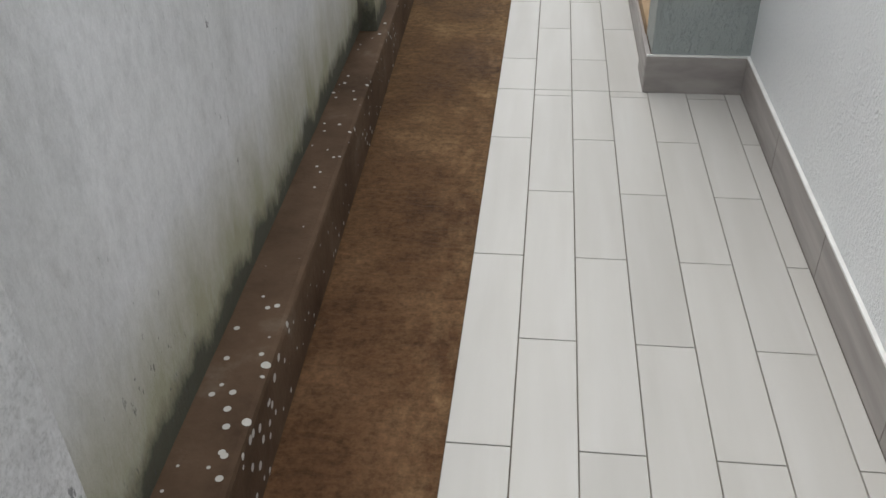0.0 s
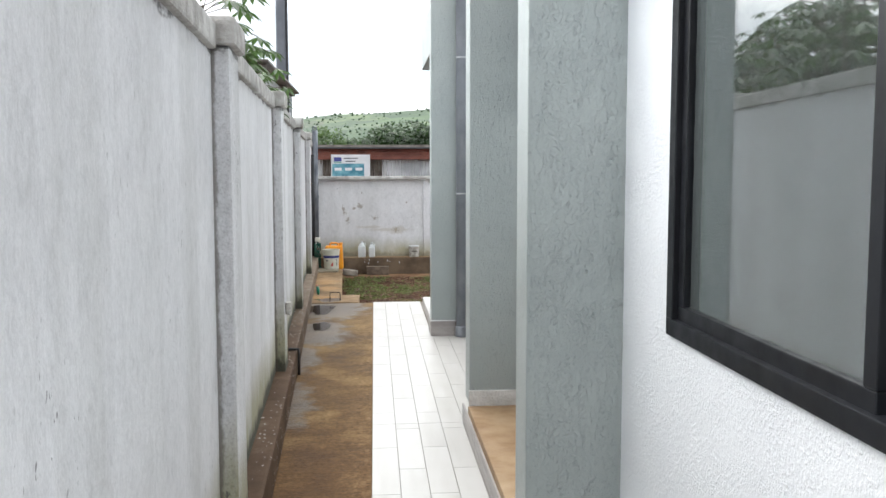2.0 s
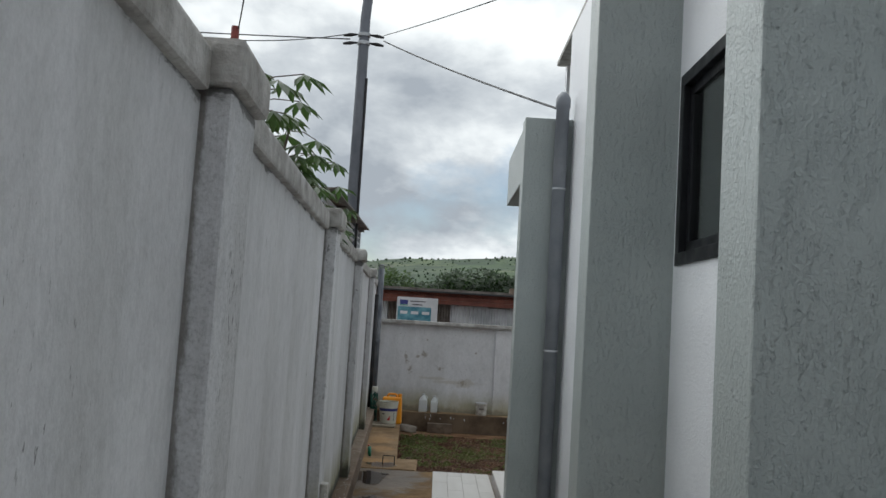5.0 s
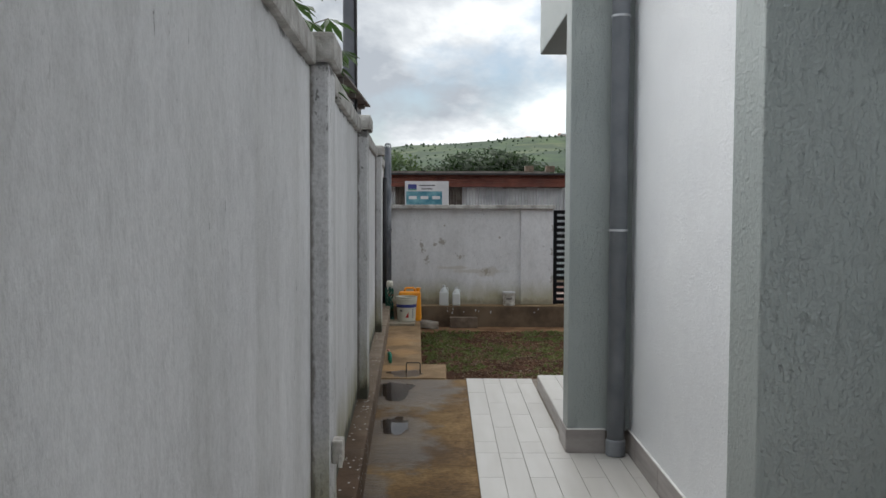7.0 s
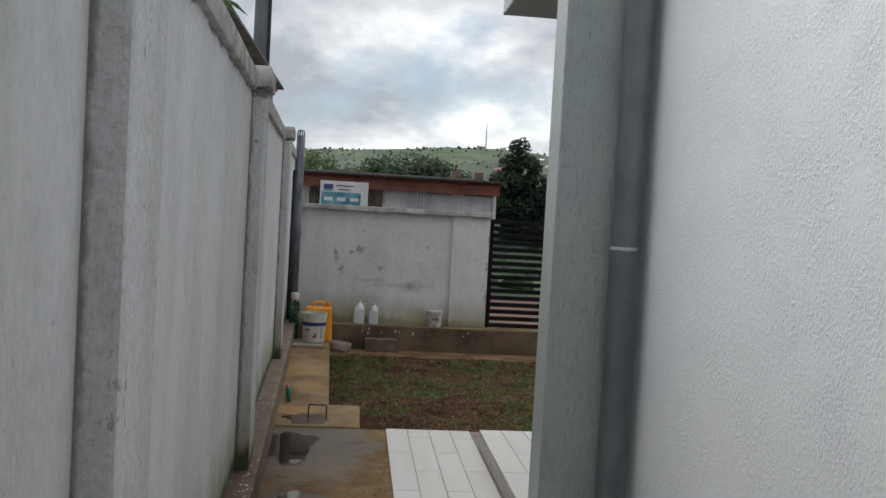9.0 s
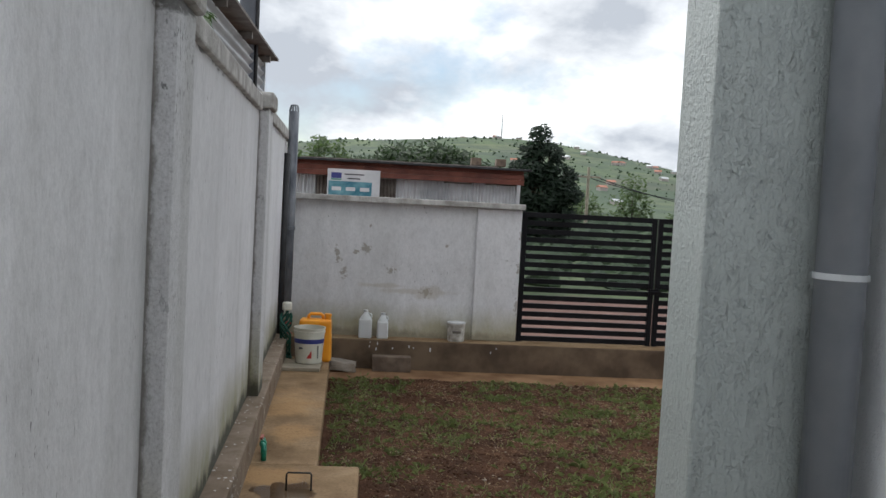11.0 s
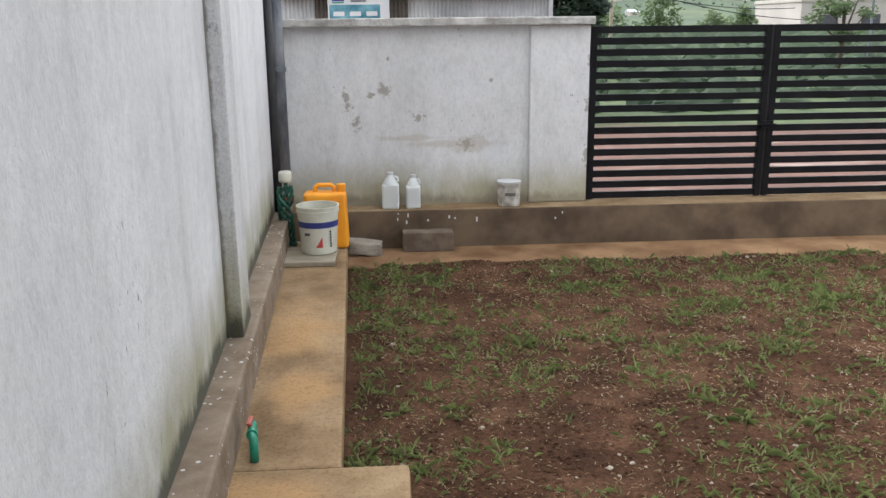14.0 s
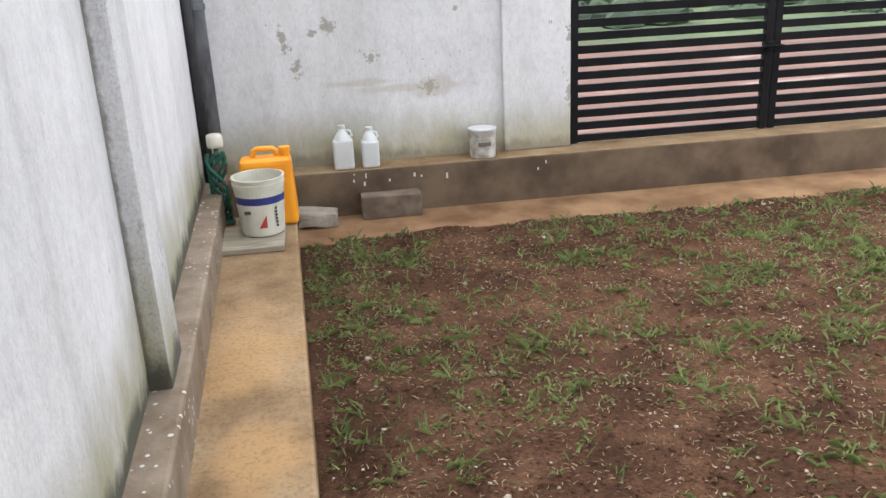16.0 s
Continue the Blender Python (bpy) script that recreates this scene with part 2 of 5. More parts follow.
def channel_concrete():
    """Earth-stained, brushed concrete, wet and puddled along the kerb."""
    m, nt, b = material("channel_concrete", 0.7)
    b.inputs["Specular IOR Level"].default_value = 0.3
    s = height(nt)
    big = noisy(nt, place(nt), 2.2, 7, 0.6)
    red = ramp(nt, big, [(0.3, (0.075, 0.037, 0.018)), (0.5, (0.115, 0.06, 0.030)), (0.7, (0.175, 0.10, 0.055))])
    pale = ramp(nt, big, [(0.3, (0.08, 0.045, 0.018)), (0.5, (0.15, 0.092, 0.04)), (0.7, (0.27, 0.18, 0.088))])
    along = nt.nodes.new("ShaderNodeMapRange")
    for k, v in (("From Min", 3.0), ("From Max", 9.5), ("To Min", 0.0), ("To Max", 1.0)):
        along.inputs[k].default_value = v
    nt.links.new(math_node(nt, "ADD", s["Y"], math_node(nt, "MULTIPLY", noisy(nt, place(nt), 1.1, 4), 3.0)), along.inputs["Value"])
    col = mixed(nt, along.outputs["Result"], red, pale)
    edge = nt.nodes.new("ShaderNodeMapRange")
    for k, v in (("From Min", -0.22), ("From Max", -0.02), ("To Min", 0.0), ("To Max", 0.6)):
        edge.inputs[k].default_value = v
    nt.links.new(s["X"], edge.inputs["Value"])
    edge_n = math_node(nt, "MULTIPLY", edge.outputs["Result"], ramp(nt, noisy(nt, place(nt, (2, 1, 1)), 9, 6, 0.65), [(0.42, 0.0), (0.68, 0.8)]))
    col = mixed(nt, edge_n, col, (0.30, 0.19, 0.10))
    grit = ramp(nt, noisy(nt, place(nt), 48, 7, 0.72), [(0.35, 0.66), (0.5, 1.0), (0.66, 1.3)])
    col = mixed(nt, 1.0, col, grit, "MULTIPLY")
    brushed = noisy(nt, place(nt, (1.8, 7.0, 1)), 2.6, 7, 0.65, 1.2)
    col = mixed(nt, 1.0, col, ramp(nt, brushed, [(0.35, 0.84), (0.5, 1.0), (0.68, 1.12)]), "MULTIPLY")
    damp = ramp(nt, blot(nt, ("X", "Y"), ((-0.56, 10.7, 0.6, 0.95), (-0.6, 9.2, 0.42, 0.85), (-0.62, 6.4, 0.24, 0.8), (-0.64, 7.9, 0.2, 0.7)), 4.0, 0.4), [(0.65, 1.0), (0.95, 0.0)])
    col = mixed(nt, math_node(nt, "MULTIPLY", damp, 0.62), col, (0.042, 0.029, 0.019))
    nt.links.new(col, b.inputs["Base Color"])
    nt.links.new(mixed(nt, damp, ramp(nt, big, [(0.3, 0.6), (0.7, 0.85)]), 0.42), b.inputs["Roughness"])
    nt.links.new(math_node(nt, "ADD", math_node(nt, "MULTIPLY", damp, 0.14), 0.08), b.inputs["Specular IOR Level"])
    n = bump(nt, b, brushed, 0.5, 0.012)
    bump(nt, b, noisy(nt, place(nt), 55, 5, 0.65), 0.6, 0.004, n)
    return m


def kerb_concrete():
    m, nt, b = material("kerb_concrete", 0.8)
    b.inputs["Specular IOR Level"].default_value = 0.15
    col = ramp(nt, noisy(nt, place(nt), 3.5, 8, 0.65), [(0.3, (0.06, 0.036, 0.022)), (0.6, (0.125, 0.08, 0.052)), (0.8, (0.21, 0.165, 0.125))])
    garden_end = nt.nodes.new("ShaderNodeMapRange")
    for k, v in (("From Min", 8.5), ("From Max", 12.5), ("To Min", 0.0), ("To Max", 0.75)):
        garden_end.inputs[k].default_value = v
    nt.links.new(math_node(nt, "ADD", height(nt)["Y"], math_node(nt, "MULTIPLY", noisy(nt, place(nt), 1.5, 5), 2.0)), garden_end.inputs["Value"])
    col = mixed(nt, garden_end.outputs["Result"], col, ramp(nt, noisy(nt, place(nt), 5, 8, 0.65), [(0.3, (0.17, 0.125, 0.085)), (0.7, (0.36, 0.30, 0.24))]))
    drops = nt.nodes.new("ShaderNodeTexVoronoi")
    drops.inputs["Scale"].default_value = 24
    nt.links.new(place(nt), drops.inputs["Vector"])
    spot = ramp(nt, math_node(nt, "ADD", drops.outputs["Distance"], math_node(nt, "MULTIPLY", noisy(nt, place(nt), 3.0, 2), 0.55)), [(0.40, 1.0), (0.43, 0.0)])
    col = mixed(nt, spot, col, (0.55, 0.53, 0.50))
    nt.links.new(col, b.inputs["Base Color"])
    bump(nt, b, noisy(nt, place(nt), 50, 5), 0.4, 0.006)
    return m


def glass_pane(name):
    m, nt, b = material(name, 0.0)
    out = nt.nodes["Material Output"]
    gl = node(nt, "ShaderNodeBsdfGlossy", Roughness=0.0)
    tr = nt.nodes.new("ShaderNodeBsdfTransparent")
    tr.inputs["Color"].default_value = (0.92, 0.96, 0.96, 1)
    fr = node(nt, "ShaderNodeFresnel", IOR=1.6)
    fac = math_node(nt, "ADD", math_node(nt, "MULTIPLY", fr.outputs["Fac"], 0.65), 0.14)
    mx = nt.nodes.new("ShaderNodeMixShader")
    nt.links.new(fac, mx.inputs["Fac"])
    nt.links.new(tr.outputs["BSDF"], mx.inputs[1])
    nt.links.new(gl.outputs["BSDF"], mx.inputs[2])
    nt.links.new(mx.outputs["Shader"], out.inputs["Surface"])
    return m


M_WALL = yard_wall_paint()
M_BACK = yard_wall_paint("back_wall_paint", ((-0.535, 0.98, 0.025, 0.06), (-0.515, 0.91, 0.03, 0.04), (-0.455, 0.78, 0.04, 0.045), (-0.24, 1.04, 0.055, 0.045), (-0.335, 1.005, 0.03, 0.022), (0.04, 0.815, 0.05, 0.035), (0.40, 0.605, 0.055, 0.045), (-0.20, 1.276, 0.018, 0.018), (0.6, 1.1, 0.02, 0.02), (1.36, 0.9, 0.02, 0.06), (1.36, 0.5, 0.025, 0.08), (1.365, 1.25, 0.015, 0.05)), 0.13)
M_WHITE = render_plaster("white_render", (0.78, 0.795, 0.825), (0.84, 0.855, 0.875), 0.30, 100, 0.7, 0.2, 0.04)
M_GREY = render_plaster("grey_render", (0.315, 0.35, 0.343), (0.37, 0.405, 0.395), 0.40, 95, 0.6, 0.7, 0.05)
M_TILE = tile_glaze()
M_GROUT = plain("grout", (0.16, 0.135, 0.11), (0.25, 0.22, 0.185), rough=0.9)
M_SKIRT = plain("skirting_tile", (0.27, 0.245, 0.235), (0.37, 0.34, 0.325), 5.0, 0.4, bumps=0.05, stretch=(1, 0.3, 3))
M_CHANNEL = channel_concrete()
M_KERB = kerb_concrete()
M_CAP = plain("weathered_render", (0.27, 0.255, 0.235), (0.54, 0.53, 0.51), 8.0, 0.88, bumps=0.8, dist=0.012, fine=45.0)
M_ROUGHCAST = yard_wall_paint("roughcast_paint", (), 0.2, 0.98, 0.56, 0.5, True)
M_PILASTER = yard_wall_paint("pilaster_render", (), 0.2, 0.86, 0.565, 0.75, True)
def path_concrete():
    """Worn concrete stained ochre by garden soil."""
    m, nt, b = material("path_concrete", 0.85)
    b.inputs["Specular IOR Level"].default_value = 0.15
    col = ramp(nt, noisy(nt, place(nt), 2.4, 8, 0.65), [(0.28, (0.14, 0.088, 0.045)), (0.5, (0.25, 0.168, 0.095)), (0.7, (0.36, 0.265, 0.165))])
    # patches of sun on the path, put into the colour as lighter ochre
    sun_patch = ramp(nt, blot(nt, ("X", "Y"), ((-0.70, 13.4, 0.22, 0.5), (-0.62, 12.6, 0.16, 0.3), (-0.7, 11.7, 0.3, 0.2)), 4.0, 0.5), [(0.4, 0.7), (1.2, 0.0)])
    col = mixed(nt, sun_patch, col, (0.40, 0.245, 0.115))
    pit = ramp(nt, noisy(nt, place(nt), 60, 6, 0.7), [(0.36, 0.72), (0.5, 1.0)])
    nt.links.new(mixed(nt, 1.0, col, pit, "MULTIPLY"), b.inputs["Base Color"])
    n = bump(nt, b, noisy(nt, place(nt), 70, 6, 0.7), 0.6, 0.005)
    bump(nt, b, noisy(nt, place(nt), 7, 4), 0.4, 0.01, n)
    return m


M_SLAB = path_concrete()
M_ORANGE = plain("platform_concrete", (0.22, 0.13, 0.065), (0.38, 0.27, 0.165), 3.5, 0.6, bumps=0.2, shine=0.2)
M_APRON = plain("apron_concrete", (0.13, 0.07, 0.036), (0.27, 0.165, 0.092), 3.0, 0.8, bumps=0.3, shine=0.15)
M_PLINTH = plain("plinth_concrete", (0.085, 0.06, 0.042), (0.17, 0.124, 0.084), 4.0, 0.85, bumps=0.3, shine=0.15)
def garden_soil():
    """Crumbly reddish earth, damp and dry by turns."""
    m, nt, b = material("soil", 0.95)
    b.inputs["Specular IOR Level"].default_value = 0.08
    col = ramp(nt, noisy(nt, place(nt), 3.5, 8, 0.65), [(0.32, (0.037, 0.0175, 0.0105)), (0.5, (0.068, 0.034, 0.020)), (0.68, (0.115, 0.061, 0.036))])
    crumb = ramp(nt, noisy(nt, place(nt), 60, 7, 0.75), [(0.34, 0.4), (0.5, 0.98), (0.66, 1.6)])
    nt.links.new(mixed(nt, 1.0, col, crumb, "MULTIPLY"), b.inputs["Base Color"])
    n = bump(nt, b, noisy(nt, place(nt), 26, 6, 0.65), 1.0, 0.03)
    bump(nt, b, noisy(nt, place(nt), 90, 4), 0.8, 0.008, n)
    return m


M_SOIL = garden_soil()
M_BLACK = plain("black_aluminium", (0.009, 0.0095, 0.011), (0.014, 0.015, 0.018), 5.0, 0.4, bumps=0.02, shine=0.18)
M_GATE = plain("gate_paint", (0.006, 0.006, 0.007), (0.011, 0.011, 0.013), 5.0, 0.55, bumps=0.05, shine=0.12)
M_PVC = plain("grey_pvc", (0.17, 0.185, 0.21), (0.24, 0.255, 0.28), 4.0, 0.4, bumps=0.04)
M_GLASS = glass_pane("window_glass")
M_ROOM = plain("room_paint", (0.72, 0.73, 0.72), (0.78, 0.79, 0.78), 2.0, 0.9, bumps=0.05)


# ---- mesh helpers ----
def mesh_of(name, bm, mat, smooth=False):
    me = bpy.data.meshes.new(name)
    if smooth:
        for f in bm.faces:
            f.smooth = True
    bm.to_mesh(me)
    bm.free()
    me.materials.append(mat)
    return me


def part(name, bm, mat, parent=None, label="", smooth=False):
    ob = new(name, mesh_of(name, bm, mat, smooth))
    if parent is not None:
        ob.parent = parent
    if label:
        ob["label"] = label
    return ob


def thing(name, label, category, at=(0, 0, 0), turn=0.0, group="", kind=""):
    ob = new(name)
    ob.matrix_world = pose(*at, 0, 0, turn)
    return tagged(ob, label, category, group, kind)


def box(x0, x1, y0, y1, z0, z1, bevel=0.0, bm=None, skew=0.0, segments=2):
    """A box; skew shifts x per metre of y."""
    own = bm is None
    b = bmesh.new() if own else bm
    vs = [b.verts.new((x + skew * y, y, z)) for x in (x0, x1) for y in (y0, y1) for z in (z0, z1)]
    fs = [b.faces.new([vs[k] for k in q]) for q in ((0, 1, 3, 2), (4, 6, 7, 5), (0, 4, 5, 1), (2, 3, 7, 6), (0, 2, 6, 4), (1, 5, 7, 3))]
    if bevel:
        es = list({e for f in fs for e in f.edges})
        bmesh.ops.bevel(b, geom=es, offset=bevel, segments=segments, affect="EDGES", profile=0.6)
    return b


def tube(points, radius, sides=12, bm=None, closed_ends=True):
    """A round bar along a chain of points."""
    b = bmesh.new() if bm is None else bm
    pts = [Vector(p) for p in points]
    rings = []
    side = None
    for k, p in enumerate(pts):
        d = (pts[min(k + 1, len(pts) - 1)] - pts[max(k - 1, 0)]).normalized()
        ref = Vector((0, 0, 1)) if abs(d.z) < 0.9 else Vector((1, 0, 0))
        u = d.cross(ref).normalized() if side is None else (side - d * side.dot(d)).normalized()
        side = u
        w = d.cross(u)
        r = radius[k] if isinstance(radius, (list, tuple)) else radius
        rings.append([b.verts.new(p + r * (math.cos(a) * u + math.sin(a) * w)) for a in (2 * math.pi * i / sides for i in range(sides))])
    for a, c in zip(rings, rings[1:]):
        for i in range(sides):
            b.faces.new((a[i], a[(i + 1) % sides], c[(i + 1) % sides], c[i]))
    if closed_ends:
        b.faces.new(list(reversed(rings[0])))
        b.faces.new(rings[-1])
    return b


def lathe(profile, sides=32, bm=None, at=(0, 0, 0)):
    """A turned body from (radius, height) steps."""
    b = bmesh.new() if bm is None else bm
    o = Vector(at)
    rings = []
    for r, z in profile:
        rings.append([b.verts.new(o + Vector((r * math.cos(2 * math.pi * i / sides), r * math.sin(2 * math.pi * i / sides), z))) for i in range(sides)])
    for a, c in zip(rings, rings[1:]):
        for i in range(sides):
            b.faces.new((a[i], a[(i + 1) % sides], c[(i + 1) % sides], c[i]))
    return b


# ---- yard wall along the passage (it drifts away from the house as it goes) ----
SKEW = -0.0412


def out_x(y):
    return -0.358 + SKEW * y


WALL_D = 0.084
def wall_line(y, z):
    """The wall's face: plumb behind the pilasters, its foot set back a little more before the first of them."""
    d = WALL_D - 0.016 * z / 2.06
    if y < 3.7:
        d += 0.013 * min(3.0, 3.7 - y) * (1 - z / 2.06)
    return -0.358 + SKEW * y - d


wall_bm = bmesh.new()
wall_rows = []
for y in [-3.2 + 0.5 * k for k in range(38)] + [15.82]:
    wall_rows.append([wall_bm.verts.new(p) for p in ((wall_line(y, 0) + 0.01, y, -0.3), (wall_line(y, 2.09), y, 2.09), (wall_line(y, 2.09) - 0.2, y, 2.09), (wall_line(y, 0) - 0.2, y, -0.3))])
for p, q in zip(wall_rows, wall_rows[1:]):
    for k in range(4):
        wall_bm.faces.new((p[k], p[(k + 1) % 4], q[(k + 1) % 4], q[k]))
wall_bm.faces.new(wall_rows[0])
wall_bm.faces.new(list(reversed(wall_rows[-1])))
bmesh.ops.recalc_face_normals(wall_bm, faces=wall_bm.faces)
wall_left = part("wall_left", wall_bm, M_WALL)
tagged(wall_left, "off-white painted yard wall, rain-streaked and mossy at its foot", "wall", kind="structure")
PILASTERS = [-2.3, 0.68, 3.66, 6.605, 9.54, 12.75]
for y in PILASTERS:
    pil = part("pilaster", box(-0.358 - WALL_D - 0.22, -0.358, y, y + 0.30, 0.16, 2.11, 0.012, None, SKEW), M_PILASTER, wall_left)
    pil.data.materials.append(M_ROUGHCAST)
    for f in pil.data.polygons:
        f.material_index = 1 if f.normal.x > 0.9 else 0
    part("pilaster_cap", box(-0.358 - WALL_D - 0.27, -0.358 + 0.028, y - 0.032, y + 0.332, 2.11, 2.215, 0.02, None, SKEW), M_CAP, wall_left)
ends = PILASTERS + [16.12]
for a, c in zip(ends, ends[1:]):
    part("coping", box(-0.358 - 0.068 - 0.25, -0.358 - 0.068 + 0.028, a + 0.334, c - 0.034, 2.09, 2.185, 0.012, None, SKEW), M_CAP, wall_left)

KERB_X = -0.314
kerb = part("kerb", box(-0.358 - WALL_D - 0.05, KERB_X, -3.2, 15.67, -0.3, 0.19, 0.014, None, SKEW), M_KERB)
tagged(kerb, "brown concrete kerb speckled with old paint drops", "kerb", kind="structure")

# ---- ground ----
channel = part("pavement", box(-1.2, 0.0, -3.2, 11.215, -0.25, -0.012), M_CHANNEL)
tagged(channel, "earth-stained concrete gutter strip, wet in places", "pavement", kind="structure")
bed = part("tile_bed", box(0.0, 1.2, -3.2, 11.208, -0.25, -0.006), M_GROUT)
tagged(bed, "grout bed under the pale tiles", "floor", kind="structure")
cover = part("cover_slab", box(-1.02, -0.18, 11.22, 11.905, -0.25, 0.0, 0.02), M_SLAB)
tagged(cover, "weathered concrete inspection cover slab beside the garden", "slab", kind="structure")
path = part("path", box(-1.1 + 0.4, -0.426 + 0.0325 * 12.0, 11.91, 15.30, -0.25, -0.005, 0.015, None, -0.0325), M_SLAB)
tagged(path, "ochre-stained concrete path beside the garden", "path", kind="structure")
def ground_z(y):
    """The garden falls gently towards the back wall and dips under the apron there."""
    t = min(1.0, max(0.0, (y - 11.3) / 3.0))
    return -0.06 - 0.10 * t * t * (3 - 2 * t) - 0.12 * max(0.0, y - 15.1)


garden_bm = bmesh.new()
bmesh.ops.create_grid(garden_bm, x_segments=150, y_segments=55, size=1)
for v in garden_bm.verts:
    x, y = -0.75 + (v.co.x + 1) / 2 * 9.0, 11.0 + (v.co.y + 1) / 2 * 4.45
    lump = 0.018 * noise.noise((x * 2.1, y * 2.1, 0)) + 0.012 * noise.noise((x * 7, y * 7, 3)) + 0.006 * noise.noise((x * 19, y * 19, 5))
    v.co = (x, y, ground_z(y) + lump - (0.03 if x < -0.3 else 0.0))
garden = part("garden_soil", garden_bm, M_SOIL, smooth=True)
tagged(garden, "bare reddish-brown garden soil with sparse grass", "garden", kind="structure")

apron = part("apron", box(-1.2, 14, 15.10, 15.67, -0.4, -0.17, 0.01), M_APRON)
tagged(apron, "ochre concrete apron along the plinth", "pavement", kind="structure")

# ---- house ----
HX, HXM, HX2, TOP = 0.976, 0.998, 0.985, 4.2


def pierced(x0, x1, y0, y1, z0, z1, holes):
    """A one-piece wall along y with rectangular holes: (ya, yb, [(za, zb), ...])."""
    b = bmesh.new()
    ys = sorted({y0, y1} | {v for ya, yb, _ in holes for v in (ya, yb)})
    zs = sorted({z0, z1} | {v for _, _, spans in holes for span in spans for v in span})
    verts = {}

    def vert(x, j, k):
        key = (x, j, k)
        if key not in verts:
            verts[key] = b.verts.new((x, ys[j], zs[k]))
        return verts[key]

    def solid(j, k):
        if not (0 <= j < len(ys) - 1 and 0 <= k < len(zs) - 1):
            return False
        yc, zc = (ys[j] + ys[j + 1]) / 2, (zs[k] + zs[k + 1]) / 2
        return not any(ya < yc < yb and za < zc < zb for ya, yb, spans in holes for za, zb in spans)

    for j in range(len(ys) - 1):
        for k in range(len(zs) - 1):
            if not solid(j, k):
                continue
            ring = ((j, k), (j + 1, k), (j + 1, k + 1), (j, k + 1))
            for x in (x0, x1):
                b.faces.new([vert(x, *p) for p in ring])
            for n, step_to in enumerate(((0, -1), (1, 0), (0, 1), (-1, 0))):
                if not solid(j + step_to[0], k + step_to[1]):
                    p, q = ring[n], ring[(n + 1) % 4]
                    b.faces.new((vert(x0, *p), vert(x0, *q), vert(x1, *q), vert(x1, *p)))
    bmesh.ops.recalc_face_normals(b, faces=b.faces)
    return b


W1 = (0.70, 3.043, 1.114, 2.763)
W2 = (4.30, 5.60, 1.93, 2.78)
W3 = (4.30, 5.60, 3.24, 4.07)
house_wall = part("wall_house", pierced(HX, HX + 0.2, -3.2, 3.68, -0.3, TOP, [(W1[0], W1[1], [W1[2:]])]), M_WHITE)
tagged(house_wall, "rough white rendered house wall with black windows", "wall", kind="structure")
house_wall_mid = part("wall_house", pierced(HXM, HXM + 0.2, 3.68, 5.87, -0.3, TOP, [(W2[0], W2[1], [W2[2:], W3[2:]])]), M_WHITE)
tagged(house_wall_mid, "rough white rendered house wall between two pillars", "wall", kind="structure")
house_wall2 = part("wall_house", box(HX2, HX2 + 0.2, 5.87, 9.21, -0.3, TOP), M_WHITE)
tagged(house_wall2, "rough white rendered house wall beside the drainpipe", "wall", kind="structure")


def fin(y0, y1, x0, z0, z1, label):
    ob = part("pillar", box(x0, HXM + 0.01, y0, y1, z0, z1, 0.008), M_GREY)
    return tagged(ob, label, "pillar", kind="structure")


fin(3.56, 3.80, 0.600, 0.15, 4.4, "grey-green textured render fin pillar on a tiled base")
fin(5.655, 5.89, 0.614, 0.17, 4.4, "grey-green textured render fin pillar with a chipped foot")
pillar3 = fin(8.876, 9.09, 0.588, 0.14, 3.35, "grey-green textured porch pillar beside a drainpipe")

platform = part("platform", box(0.605, HXM, 3.80, 5.655, -0.2, 0.165, 0.006), M_ORANGE)
tagged(platform, "ochre bare concrete planter bed between two pillars", "platform", kind="structure")
terrace = part("terrace_base", box(0.616, 3.5, 9.21, 10.79, -0.2, 0.105), M_GROUT)
tagged(terrace, "raised porch base", "terrace", kind="structure")
porch_roof = part("porch_roof", box(0.61, 3.5, 9.192, 10.85, 2.862, 3.35, 0.01), M_GREY)
tagged(porch_roof, "grey rendered flat porch roof edge", "roof", kind="structure")

# skirting
for x0, x1, y0, y1, zt in ((HX - 0.012, HX, -3.2, 3.548, 0.15), (0.580, HX, 3.548, 3.56, 0.15), (0.580, 0.600, 3.56, 3.80, 0.15), (0.593, 0.605, 3.80, 5.89, 0.12),
                           (HX2 - 0.012, HX2, 5.87, 9.21, 0.15), (0.583, 0.83, 8.863, 8.875, 0.15), (0.578, 0.588, 8.877, 9.21, 0.15), (0.604, 0.616, 9.21, 10.80, 0.10)):
    along_y = (y1 - y0) > (x1 - x0)
    span = (y1 - y0) if along_y else (x1 - x0)
    holder = thing("skirting", "grey ceramic skirting tiles along the wall foot", "skirting", kind="structure")
    count = max(1, round(span / 0.6))
    for k in range(count):
        p, q = span * k / count + 0.0012, span * (k + 1) / count - 0.0012
        part("tile", box(x0, x1, y0 + p, y0 + q, -0.002, zt, 0.002, segments=1) if along_y else box(x0 + p, x0 + q, y0, y1, -0.002, zt, 0.002, segments=1), M_SKIRT, holder)


def frame_bars(name, x, y0, y1, z0, z1, w, d, parent):
    b = bmesh.new()
    box(x, x + d, y0, y1, z0, z0 + w, 0.004, b)
    box(x, x + d, y0, y1, z1 - w, z1, 0.004, b)
    box(x, x + d, y0, y0 + w, z0 + w, z1 - w, 0.004, b)
    box(x, x + d, y1 - w, y1, z0 + w, z1 - w, 0.004, b)
    return part(name, b, M_BLACK, parent)


